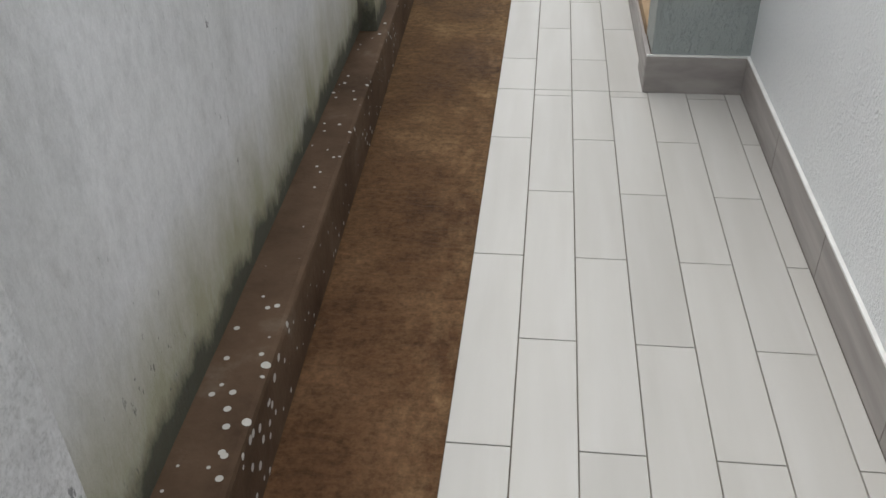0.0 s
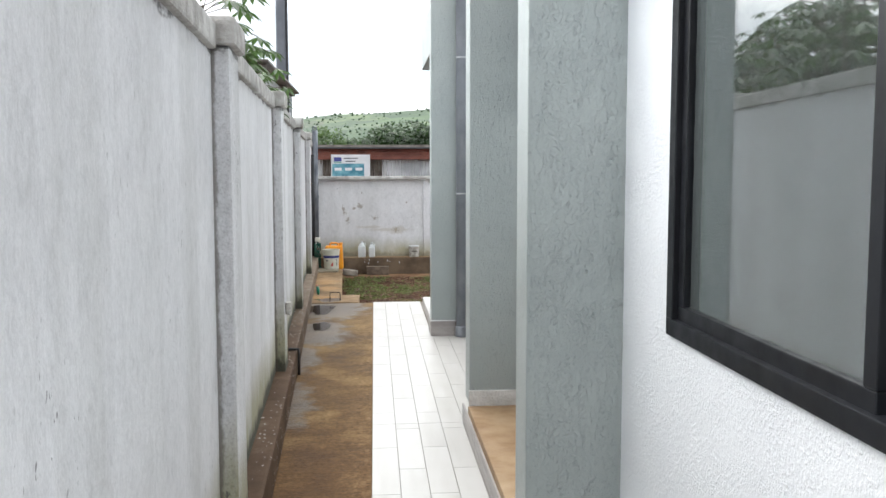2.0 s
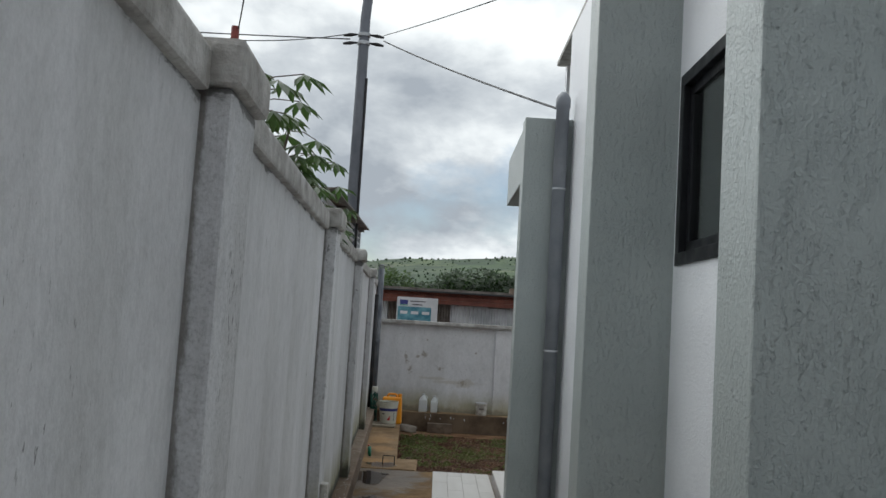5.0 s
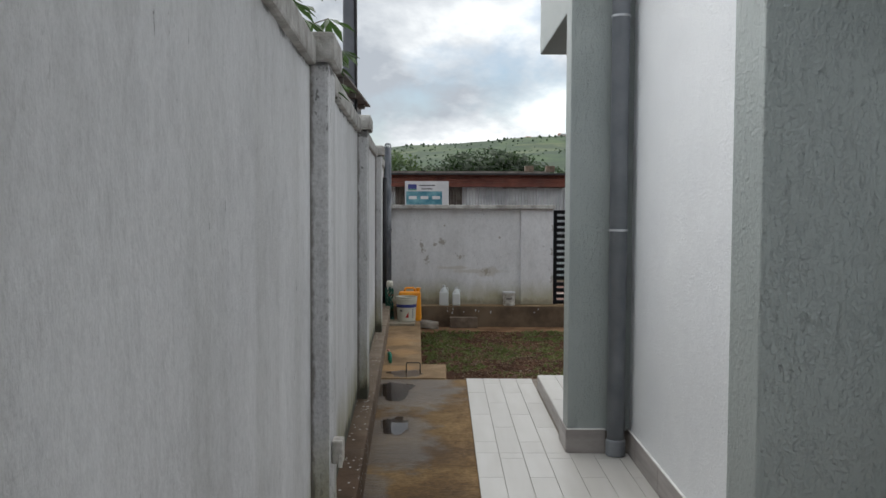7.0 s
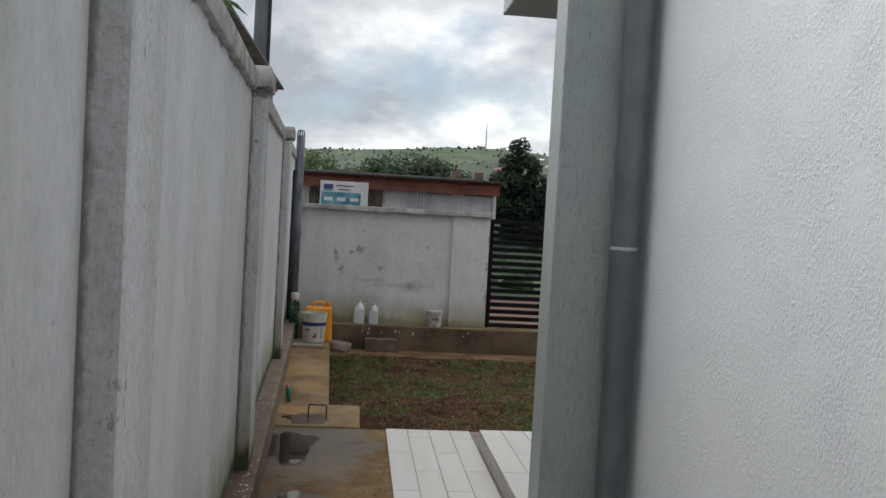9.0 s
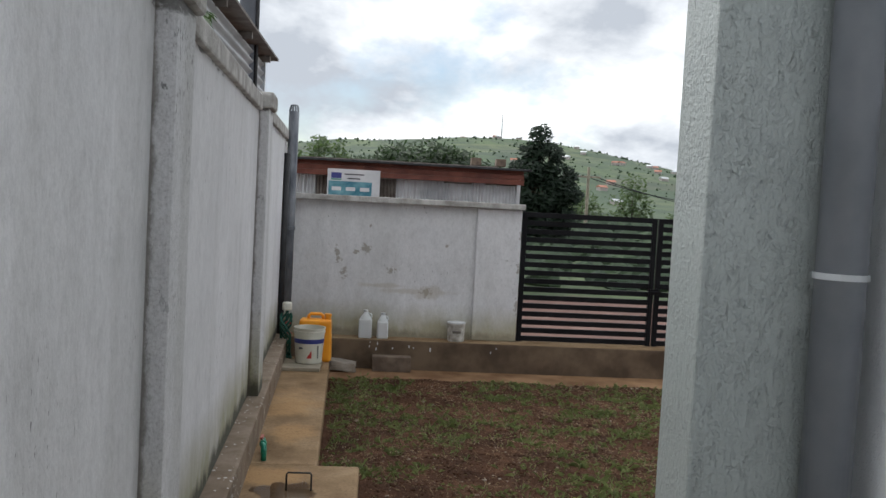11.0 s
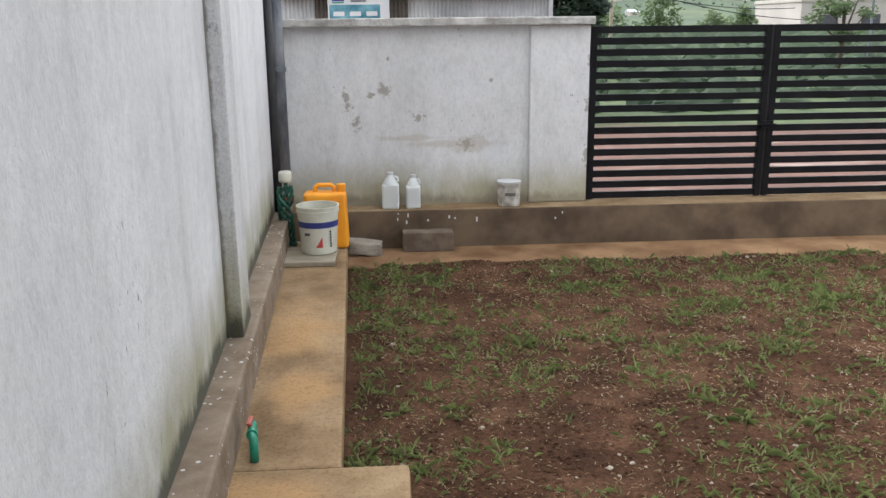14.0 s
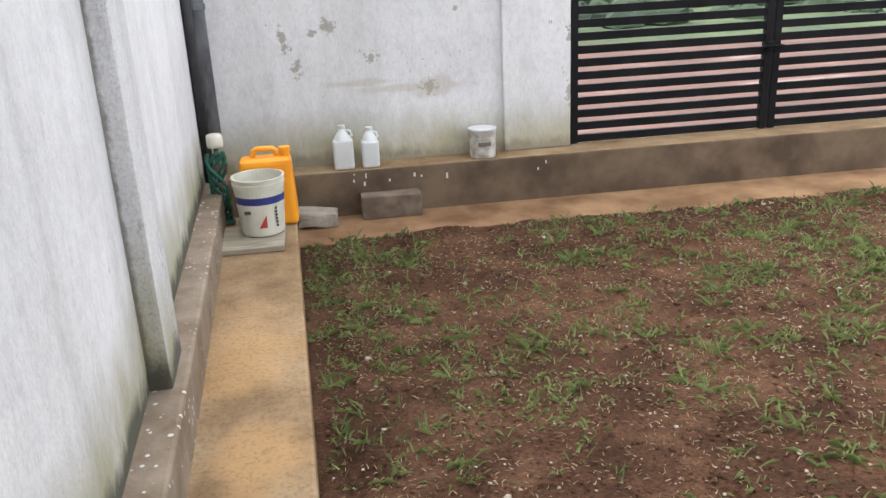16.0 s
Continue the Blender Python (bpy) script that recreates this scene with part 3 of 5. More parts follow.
def window(name, w, x, split, label):
    y0, y1, z0, z1 = w
    win = thing(name, label, "window", kind="structure")
    frame_bars("window_frame", x - 0.012, y0, y1, z0, z1, 0.055, 0.09, win)
    panes = [(y0 + 0.05, split + 0.03, x + 0.035), (split - 0.03, y1 - 0.05, x + 0.008)] if split else [(y0 + 0.05, y1 - 0.05, x + 0.02)]
    for ya, yb, px in panes:
        sash = frame_bars("sash", px, ya, yb, z0 + 0.05, z1 - 0.05, 0.05, 0.028, win)
        g = part("pane", box(px + 0.011, px + 0.016, ya + 0.045, yb - 0.045, z0 + 0.095, z1 - 0.095), M_GLASS, sash)
        g.visible_shadow = False
    return win


window("window_1", W1, HX, 1.93, "black aluminium sliding window with tinted glass")
window("window_2", W2, HXM, 0, "black aluminium window between two pillars")
window("window_3", W3, HXM, 0, "black aluminium upper window between two pillars")

# rooms behind the windows
room = bmesh.new()
box(HX + 0.2, 4.5, -3.2, 10.1, -0.1, 0.0, 0, room)
box(HX + 0.2, 4.5, -3.2, 10.1, 4.15, 4.25, 0, room)
# far wall with an added opening, out of view, to brighten the window reveal
box(4.5, 4.6, -3.2, -3.0, -0.1, 4.25, 0, room)
box(4.5, 4.6, -3.0, 3.0, -0.1, 0.4, 0, room)
box(4.5, 4.6, -3.0, 3.0, 2.9, 4.25, 0, room)
box(4.5, 4.6, 3.0, 10.1, -0.1, 4.25, 0, room)
box(HX + 0.2, 4.5, -3.3, -3.2, -0.1, 4.25, 0, room)
box(HX + 0.2, 4.5, 3.3, 3.4, 0, 4.15, 0, room)
room_ob = part("wall_room", room, M_ROOM)
tagged(room_ob, "plain pale room walls behind the windows, with an added unseen opening for daylight", "wall", kind="structure")

# ---- back wall, plinth and gate ----
plinth = part("plinth", box(-1.2, 14, 15.67, 16.12, -0.4, 0.13, 0.012), M_PLINTH)
plinth.data.materials.append(M_SLAB)
for f in plinth.data.polygons:
    f.material_index = 1 if f.normal.z > 0.8 else 0
tagged(plinth, "brown concrete plinth under wall and gate", "plinth", kind="structure")
back_wall = part("wall_back", box(-1.3, 0.96, 15.89, 16.09, 0.12, 1.515), M_BACK)
tagged(back_wall, "peeling whitewashed yard wall with mould patches", "wall", kind="structure")
part("end_pier", box(0.90, 1.37, 15.85, 16.10, 0.131, 1.515, 0.012), M_BACK, back_wall)
part("coping", box(-1.3, 1.39, 15.78, 16.14, 1.515, 1.575, 0.01), M_CAP, back_wall)


def gate_panel(x0, x1, label):
    g = thing("gate", label, "gate", (0, 15.92, 0), group="gate panels")
    for xa, xb in ((x0, x0 + 0.05), (x1 - 0.05, x1)):
        part("gate_post", box(xa, xb, -0.025, 0.025, 0.134, 1.50, 0.004), M_GATE, g)
    n = 16
    for k in range(n):
        z = 0.165 + k * (1.473 - 0.165) / (n - 1)
        part("slat", box(x0 + 0.05, x1 - 0.05, -0.015, 0.015, z - 0.027, z + 0.027, 0.003, segments=1), M_GATE, g)
    return g


gate_panel(1.385, 2.832, "black painted steel gate panel with horizontal slats")
gate_panel(2.85, 5.6, "black painted steel gate panel with horizontal slats")
gate_panel(5.68, 8.4, "black painted steel gate panel with horizontal slats")

latch = thing("gate_latch", "small black sliding latch between the gate panels", "latch", (2.84, 15.885, 0.72))
part("plate", box(-0.05, 0.05, -0.008, 0.006, -0.03, 0.03, 0.003), M_GATE, latch)
part("bolt", tube([(-0.07, -0.014, 0.0), (0.07, -0.014, 0.0)], 0.008, 8), M_GATE, latch)

# ---- tiles ----
tile_meshes = {}


def tile(x0, y0, w, l, parent, z=0.0, name="tile"):
    key = (round(w, 3), round(l, 3))
    if key not in tile_meshes:
        tile_meshes[key] = mesh_of("tile", box(0.0016, w - 0.0016, 0.0016, l - 0.0016, -0.008, 0.0, 0.001, segments=1), M_TILE)
    ob = new(name, tile_meshes[key])
    ob.location = (x0, y0, z)
    ob.parent = parent
    return ob


def tiled(parent, x0, x1, y0, y1, z, phase_y):
    """Running bond of 150 x 750 planks along y."""
    k = math.floor(x0 / 0.15 + 1e-6)
    while k * 0.15 < x1 - 0.005:
        xa, xb = max(x0, k * 0.15), min(x1, (k + 1) * 0.15)
        start = phase_y + (0.375 if k % 2 else 0.0)
        j = math.floor((y0 - start) / 0.75)
        while start + j * 0.75 < y1 - 0.005:
            ya, yb = max(y0, start + j * 0.75), min(y1, start + (j + 1) * 0.75)
            if yb - ya > 0.01 and xb - xa > 0.006:
                tile(xa, ya, xb - xa, yb - ya, parent, z)
            j += 1
        k += 1


tiled(bed, 0.0, HX - 0.012, -1.6, 3.548, 0.0, 2.37)
tiled(bed, 0.0, 0.593, 3.548, 5.86, 0.0, 2.37)
tiled(bed, 0.0, HX2 - 0.012, 5.86, 8.863, 0.0, 2.37)
tiled(bed, 0.0, 0.593, 8.863, 11.208, 0.0, 2.37)
tiled(terrace, 0.604, 1.9, 9.21, 10.80, 0.115, 2.37)

# white mastic line on the skirting
for x0, x1, y0, y1 in ((HX - 0.014, HX - 0.001, -3.2, 3.546), (0.582, HX, 3.549, 3.5585), (HX2 - 0.014, HX2 - 0.001, 5.87, 9.21), (0.585, 0.83, 8.864, 8.8745)):
    line = part("mastic_line", box(x0, x1, y0, y1, 0.1505, 0.158, 0.002), plain("white_mastic", (0.74, 0.74, 0.73), (0.82, 0.82, 0.8), 20, 0.6))
    tagged(line, "white mastic line above the skirting", "trim", kind="structure")

# ---- more materials ----
M_RUST = plain("rusted_sheet", (0.085, 0.024, 0.016), (0.17, 0.055, 0.035), 3.0, 0.75, bumps=0.2)
M_SHEET = plain("zinc_sheet", (0.36, 0.38, 0.40), (0.58, 0.60, 0.62), 1.6, 0.42, 0.35, bumps=0.05)
M_OLDTIN = plain("old_tin", (0.10, 0.085, 0.075), (0.2, 0.18, 0.16), 4.0, 0.7, 0.2)
M_POLE = plain("galvanised_steel", (0.13, 0.145, 0.17), (0.2, 0.215, 0.245), 2.0, 0.55, 0.0, shine=0.3)
M_VENT = plain("stained_pvc", (0.085, 0.095, 0.115), (0.26, 0.275, 0.30), 9.0, 0.55, 0.0, bumps=0.1, stretch=(1, 1, 0.35), shine=0.3)
M_RED = plain("red_oxide", (0.16, 0.03, 0.025), (0.25, 0.055, 0.045), 5.0, 0.6)
M_CABLE = plain("cable", (0.01, 0.01, 0.012), (0.025, 0.025, 0.028), 8.0, 0.6)
M_YELLOW = plain("yellow_plastic", (0.82, 0.30, 0.010), (0.88, 0.37, 0.018), 6.0, 0.38, bumps=0.05)
M_BUCKET = plain("white_plastic", (0.50, 0.49, 0.41), (0.62, 0.61, 0.53), 7.0, 0.42, bumps=0.06)
M_BLUE = plain("blue_print", (0.025, 0.035, 0.17), (0.04, 0.05, 0.22), 8.0, 0.4)
M_REDP = plain("red_print", (0.4, 0.03, 0.03), (0.5, 0.05, 0.05), 8.0, 0.4)
M_DARKP = plain("dark_print", (0.03, 0.03, 0.04), (0.06, 0.06, 0.07), 8.0, 0.5)
M_GREENP = plain("green_plastic", (0.01, 0.19, 0.12), (0.015, 0.26, 0.17), 8.0, 0.35, bumps=0.05)
M_HOSE = plain("green_hose", (0.012, 0.075, 0.055), (0.02, 0.12, 0.085), 8.0, 0.45)
M_REDV = plain("red_valve", (0.33, 0.06, 0.05), (0.42, 0.1, 0.08), 8.0, 0.45)
M_CANW = plain("paint_can", (0.26, 0.24, 0.205), (0.58, 0.56, 0.52), 16.0, 0.55, bumps=0.15)
M_BRICK = plain("concrete_block", (0.10, 0.072, 0.053), (0.19, 0.145, 0.108), 9.0, 0.9, bumps=0.5)
M_STONE = plain("grey_stone", (0.19, 0.16, 0.13), (0.3, 0.27, 0.23), 9.0, 0.9, bumps=0.6, dist=0.012)
M_BOARD = plain("weathered_board", (0.22, 0.19, 0.14), (0.36, 0.32, 0.25), 6.0, 0.85, bumps=0.3, stretch=(1, 6, 1))
M_BARK = plain("bark", (0.05, 0.037, 0.027), (0.11, 0.085, 0.06), 6.0, 0.95, bumps=0.6)
M_SIGN = plain("sign_white", (0.5, 0.52, 0.54), (0.62, 0.63, 0.64), 3.0, 0.5, bumps=0.03)
M_TEAL = plain("sign_teal", (0.02, 0.14, 0.2), (0.16, 0.36, 0.42), 5.0, 0.5, bumps=0.03)
M_BUILD = plain("pale_building", (0.38, 0.34, 0.325), (0.46, 0.42, 0.40), 0.4, 0.85, bumps=0.1)
M_ROOFS = plain("clay_roof", (0.3, 0.12, 0.08), (0.42, 0.2, 0.14), 0.3, 0.8)
M_ROUGH = plain("chipped_plaster", (0.55, 0.54, 0.52), (0.72, 0.71, 0.69), 14.0, 0.9, bumps=0.9, dist=0.01)


def leafy(name, c1, c2, gloss=0.45):
    m, nt, b = material(name, gloss)
    g = nt.nodes.new("ShaderNodeNewGeometry")
    nt.links.new(ramp(nt, g.outputs["Random Per Island"], [(0.0, c1), (0.75, c2), (1.0, tuple(1.35 * c for c in c2))]), b.inputs["Base Color"])
    out = nt.nodes["Material Output"]
    tl = nt.nodes.new("ShaderNodeBsdfTranslucent")
    tl.inputs["Color"].default_value = (*[1.6 * c for c in c2], 1)
    mx = node(nt, "ShaderNodeMixShader", Fac=0.3)
    nt.links.new(b.outputs["BSDF"], mx.inputs[1])
    nt.links.new(tl.outputs["BSDF"], mx.inputs[2])
    nt.links.new(mx.outputs["Shader"], out.inputs["Surface"])
    return m


M_LEAF = leafy("cassava_leaf", (0.02, 0.042, 0.012), (0.045, 0.085, 0.022))
M_TREE = leafy("tree_leaf", (0.012, 0.026, 0.009), (0.03, 0.055, 0.018), 0.6)
M_TREE2 = leafy("bright_tree_leaf", (0.03, 0.06, 0.018), (0.075, 0.12, 0.035), 0.6)
M_CONIFER = leafy("conifer_leaf", (0.006, 0.016, 0.008), (0.014, 0.03, 0.014), 0.7)
M_STRAWCHIP = plain("stone_chip", (0.18, 0.145, 0.11), (0.38, 0.33, 0.27), 30.0, 0.85)
M_GRASS = leafy("grass_blade", (0.045, 0.07, 0.02), (0.19, 0.23, 0.085), 0.5)
M_STRAW = leafy("dry_straw", (0.12, 0.085, 0.05), (0.38, 0.31, 0.20), 0.8)
M_WOODS = leafy("far_woods", (0.032, 0.055, 0.032), (0.055, 0.085, 0.046), 0.9)


def water(name, tint, gloss):
    m, nt, b = material(name, 0.0)
    out = nt.nodes["Material Output"]
    gl = node(nt, "ShaderNodeBsdfGlossy", Roughness=gloss)
    tr = nt.nodes.new("ShaderNodeBsdfTransparent")
    tr.inputs["Color"].default_value = (tint, tint * 0.97, tint * 0.95, 1)
    fr = node(nt, "ShaderNodeFresnel", IOR=1.33)
    mx = nt.nodes.new("ShaderNodeMixShader")
    nt.links.new(fr.outputs["Fac"], mx.inputs["Fac"])
    nt.links.new(tr.outputs["BSDF"], mx.inputs[1])
    nt.links.new(gl.outputs["BSDF"], mx.inputs[2])
    nt.links.new(mx.outputs["Shader"], out.inputs["Surface"])
    return m


M_WATER, M_DAMP = water("puddle_water", 0.68, 0.0), water("damp_film", 0.55, 0.22)


def hill_material():
    """Grass, red earth road and terraced fields on one sheet of ground."""
    m, nt, b = material("land", 0.95)
    s = height(nt)
    cells = nt.nodes.new("ShaderNodeTexVoronoi")
    cells.inputs["Scale"].default_value = 0.02
    wob = mixed(nt, 0.12, place(nt, (0.035, 0.02, 0.12)), noisy(nt, place(nt), 0.02, 4))
    cells.inputs["Scale"].default_value = 1.0
    nt.links.new(wob, cells.inputs["Vector"])
    field = ramp(nt, cells.outputs["Color"], [(0.15, (0.035, 0.06, 0.03)), (0.4, (0.065, 0.105, 0.042)), (0.6, (0.10, 0.125, 0.06)), (0.8, (0.045, 0.078, 0.04)), (0.95, (0.12, 0.105, 0.075))])
    scrub = ramp(nt, noisy(nt, place(nt), 0.05, 8, 0.7), [(0.42, 0.0), (0.58, 1.0)])
    far = mixed(nt, math_node(nt, "MULTIPLY", scrub, 0.8), field, (0.034, 0.058, 0.036))
    grass = ramp(nt, noisy(nt, place(nt), 0.9, 8, 0.65), [(0.35, (0.022, 0.042, 0.012)), (0.6, (0.055, 0.085, 0.026)), (0.75, (0.12, 0.12, 0.065))])
    road = ramp(nt, noisy(nt, place(nt, (0.5, 1, 1)), 1.3, 7), [(0.35, (0.075, 0.036, 0.027)), (0.6, (0.13, 0.066, 0.05)), (0.78, (0.30, 0.25, 0.22))])
    edge = math_node(nt, "ADD", s["Y"], math_node(nt, "MULTIPLY", noisy(nt, place(nt), 0.5, 5), 2.4))
    near = mixed(nt, ramp(nt, math_node(nt, "DIVIDE", edge, 60.0), [(0.425, 0.0), (0.44, 1.0)]), road, grass)
    far_mask = ramp(nt, math_node(nt, "DIVIDE", s["Y"], 400.0), [(0.25, 0.0), (0.45, 1.0)])
    nt.links.new(mixed(nt, far_mask, near, far), b.inputs["Base Color"])
    bump(nt, b, noisy(nt, place(nt), 6, 5), 0.5, 0.04)
    return m


# ---- land out to the hills ----
def ridge_one(az):
    w = 25.0 if az < 7 else 21.0
    return 4.2 * math.exp(-((az - 7) / w) ** 2) + 0.6


def ridge_two(az):
    return 3.6 * math.exp(-((az - 36) / 24) ** 2) + 0.4


def step(a, c, x):
    t = min(1.0, max(0.0, (x - a) / (c - a)))
    return t * t * (3 - 2 * t)


def land(x, y):
    dx, dy = x, y - 8.3
    r = math.hypot(dx, dy)
    az = math.degrees(math.atan2(dx, dy))
    if abs(az) > 90:
        az = math.copysign(90, az)
    base = -0.32 - 3.0 * step(45, 170, r)
    rough = noise.fractal((x * 0.006, y * 0.006, 0), 1.0, 2.0, 4)
    one = (700 * math.tan(radians(ridge_one(az) - 0.6)) + 1.5 + 7 * rough) * step(170, 700, r) * (1 - 0.75 * step(720, 1000, r))
    two = (1500 * math.tan(radians(ridge_two(az) - 0.4)) + 1.5 + 9 * rough) * step(850, 1500, r)
    return base + max(one, two, 0) if r > 160 else base


land_bm = bmesh.new()
rings = [0.5, 9.5, 14, 20, 28, 40, 55, 75, 100, 135, 170] + [170 + 28 * k for k in range(1, 26)] + [900, 980, 1080, 1180, 1280, 1380, 1460, 1500, 1560, 1700, 2200, 4200]
spokes = [-180 + 12 * k for k in range(12)] + [-36 + 0.9 * k for k in range(100)] + [54 + 10.5 * k for k in range(12)]
grid_v = [[land_bm.verts.new((r * math.sin(radians(a)), 8.3 + r * math.cos(radians(a)), land(r * math.sin(radians(a)), 8.3 + r * math.cos(radians(a))))) for a in spokes] for r in rings]
for a, c in zip(grid_v, grid_v[1:]):
    for k in range(len(spokes)):
        j = (k + 1) % len(spokes)
        land_bm.faces.new((a[k], c[k], c[j], a[j]))
ground = part("ground", land_bm, hill_material(), smooth=True)
tagged(ground, "open land: earth road, rough grass and green farmed hills", "ground", kind="structure")
rng = random.Random(4)


def clump(vs, fs, c, r, h, n=6):
    """A ragged tapering clump for far trees."""
    k0 = len(vs)
    for z, f in ((0.0, 0.55), (0.35, 1.0), (0.7, 0.7)):
        for i in range(n):
            a = 2 * math.pi * (i + rng.random() * 0.6) / n
            q = r * f * rng.uniform(0.7, 1.25)
            vs.append((c[0] + q * math.cos(a), c[1] + q * math.sin(a), c[2] + h * (z + rng.uniform(-0.07, 0.07))))
    vs.append((c[0] + rng.uniform(-0.3, 0.3) * r, c[1], c[2] + h))
    for lv in range(2):
        for i in range(n):
            j = (i + 1) % n
            p = k0 + lv * n
            fs.append((p + i, p + j, p + n + j, p + n + i))
    for i in range(n):
        fs.append((k0 + 2 * n + i, k0 + 2 * n + (i + 1) % n, k0 + 3 * n))


def stuff(name, vs, fs, mat, label, category):
    me = bpy.data.meshes.new(name)
    me.from_pydata(vs, [], fs)
    me.materials.append(mat)
    return tagged(new(name, me), label, category, kind="stuff")


vs, fs = [], []
for _ in range(13000):
    az = rng.uniform(-14, 44)
    r = 700 + rng.gauss(0, 18) if rng.random() < 0.3 else rng.uniform(190, 760) if rng.random() < 0.75 else rng.uniform(1200, 1510)
    x, y = r * math.sin(radians(az)), 8.3 + r * math.cos(radians(az))
    if r > 250 and noise.noise((x * 0.012, y * 0.012, 9)) < rng.uniform(-0.5, 0.25) and r < 670:
        continue
    size = r * 0.0012 * rng.uniform(0.35, 1.8)
    clump(vs, fs, (x, y, land(x, y) - 0.4), size * 0.8, size * rng.uniform(1.0, 1.9))
stuff("far_trees", vs, fs, M_WOODS, "scattered dark green trees over the far hills", "trees")

# far houses
hut_wall = mesh_of("wall", box(-3, 3, -2.5, 2.5, 0, 2.6), M_BUILD)
HUT = 0.6
hut_b = bmesh.new()
rv = [hut_b.verts.new(p) for p in ((-3.4, -2.9, 2.5), (3.4, -2.9, 2.5), (3.4, 2.9, 2.5), (-3.4, 2.9, 2.5), (-3.4, 0, 4.0), (3.4, 0, 4.0))]
for q in ((0, 1, 5, 4), (2, 3, 4, 5), (0, 4, 3), (1, 2, 5), (3, 2, 1, 0)):
    hut_b.faces.new([rv[k] for k in q])
hut_roofs = [mesh_of("roof", hut_b.copy(), M_ROOFS), mesh_of("roof", hut_b, M_SHEET)]
for k in range(46):
    az = rng.uniform(9, 31) if k < 38 else rng.uniform(5, 11)
    r = rng.uniform(300, 600) if k < 38 else rng.uniform(600, 690)
    x, y = r * math.sin(radians(az)), 8.3 + r * math.cos(radians(az))
    hut = thing("house", "small far-off hillside house with a pitched roof", "house", (x, y, land(x, y) - 0.3), rng.uniform(-40, 40), "houses on the hill")
    hut.scale = (HUT, HUT, HUT)
    for nm, me in (("wall", hut_wall), ("roof", hut_roofs[0 if rng.random() < 0.45 else 1])):
        o = new(nm, me)
        o.parent = hut
az, r = 7.6, 690
school = thing("school", "long low red-roofed building on the hilltop", "building", (r * math.sin(radians(az)), 8.3 + r * math.cos(radians(az)), land(r * math.sin(radians(az)), 8.3 + r * math.cos(radians(az))) - 1), -8)
part("wall", box(-21, 21, -4, 4, 0, 4.0), M_BUILD, school)
part("roof", box(-22, 22, -5, 5, 4.0, 5.6, 0.4), M_ROOFS, school)
mast = thing("radio_mast", "thin lattice radio mast on the hilltop", "mast", (r * math.sin(radians(8.1)), 8.3 + r * math.cos(radians(8.1)), 56))
part("mast_pole", tube([(0, 0, 0), (0, 0, 19)], [0.5, 0.2], 6), M_POLE, mast)


# ---- trees ----
def tree(name, base, top, crowns, count, leaf, leaf_mat, trunk_r, label):
    """Trunk with limbs into each crown, and a crown of many small leaf sprays."""
    t = thing(name, label, "tree", base)
    b = bmesh.new()
    tube([(0, 0, -0.3), (0.05, 0, top * 0.3), (0.0, 0.05, top * 0.62)], [trunk_r, trunk_r * 0.8, trunk_r * 0.4], 8, b)
    for cx, cy, cz, rx, ry, rz in crowns:
        tube([(0, 0, top * 0.3), (cx * 0.5, cy * 0.5, (top * 0.3 + cz) / 2), (cx, cy, cz)], [trunk_r * 0.6, trunk_r * 0.35, trunk_r * 0.15], 6, b)
    part("trunk", b, M_BARK, t, smooth=True)
    vs, fs = [], []
    vol = [rx * ry * rz for _, _, _, rx, ry, rz in crowns]
    for k, (cx, cy, cz, rx, ry, rz) in enumerate(crowns):
        for _ in range(int(count * vol[k] / sum(vol))):
            d = Vector((rng.gauss(0, 1), rng.gauss(0, 1), rng.gauss(0, 1))).normalized() * (rng.random() ** 0.45)
            c = Vector((cx + d.x * rx, cy + d.y * ry, cz + d.z * rz))
            if noise.noise(c * (1.6 / max(rx, rz))) < -0.22:
                continue
            u = Vector((rng.gauss(0, 1), rng.gauss(0, 1), rng.gauss(0, 0.6))).normalized() * leaf * rng.uniform(0.6, 1.3)
            w = u.orthogonal().normalized() * leaf * rng.uniform(0.25, 0.5)
            k0 = len(vs)
            vs += [tuple(c - u), tuple(c + w * 0.9), tuple(c + u), tuple(c - w)]
            fs.append((k0, k0 + 1, k0 + 2, k0 + 3))
    me = bpy.data.meshes.new("crown")
    me.from_pydata(vs, [], fs)
    me.materials.append(leaf_mat)
    o = new("crown", me)
    o.parent = t
    return t


tree("acacia_tree", (1.9, 45, -0.4), 5.0, [(0, 0, 3.9, 2.3, 1.6, 0.75), (-1.3, 0.3, 3.5, 1.4, 1.3, 0.6), (1.6, -0.2, 3.5, 1.7, 1.4, 0.65), (-0.3, 0, 2.8, 2.6, 1.5, 0.6)], 4200, 0.17, M_TREE, 0.2, "dark spreading acacia tree behind the tin shed")
tree("acacia_tree", (-1.2, 47, -0.4), 4.4, [(0, 0, 3.3, 1.9, 1.4, 0.6), (1.5, 0.3, 3.0, 1.5, 1.3, 0.6), (-1.6, -0.2, 2.8, 1.6, 1.3, 0.55)], 3600, 0.16, M_TREE, 0.18, "dark spreading acacia tree behind the tin shed")
tree("acacia_tree", (4.6, 48, -0.4), 4.4, [(0, 0, 3.4, 1.6, 1.4, 0.6), (-1.5, 0.3, 3.1, 1.4, 1.3, 0.6), (1.0, -0.2, 2.7, 1.3, 1.3, 0.7)], 3400, 0.16, M_TREE, 0.18, "dark spreading acacia tree behind the tin shed")
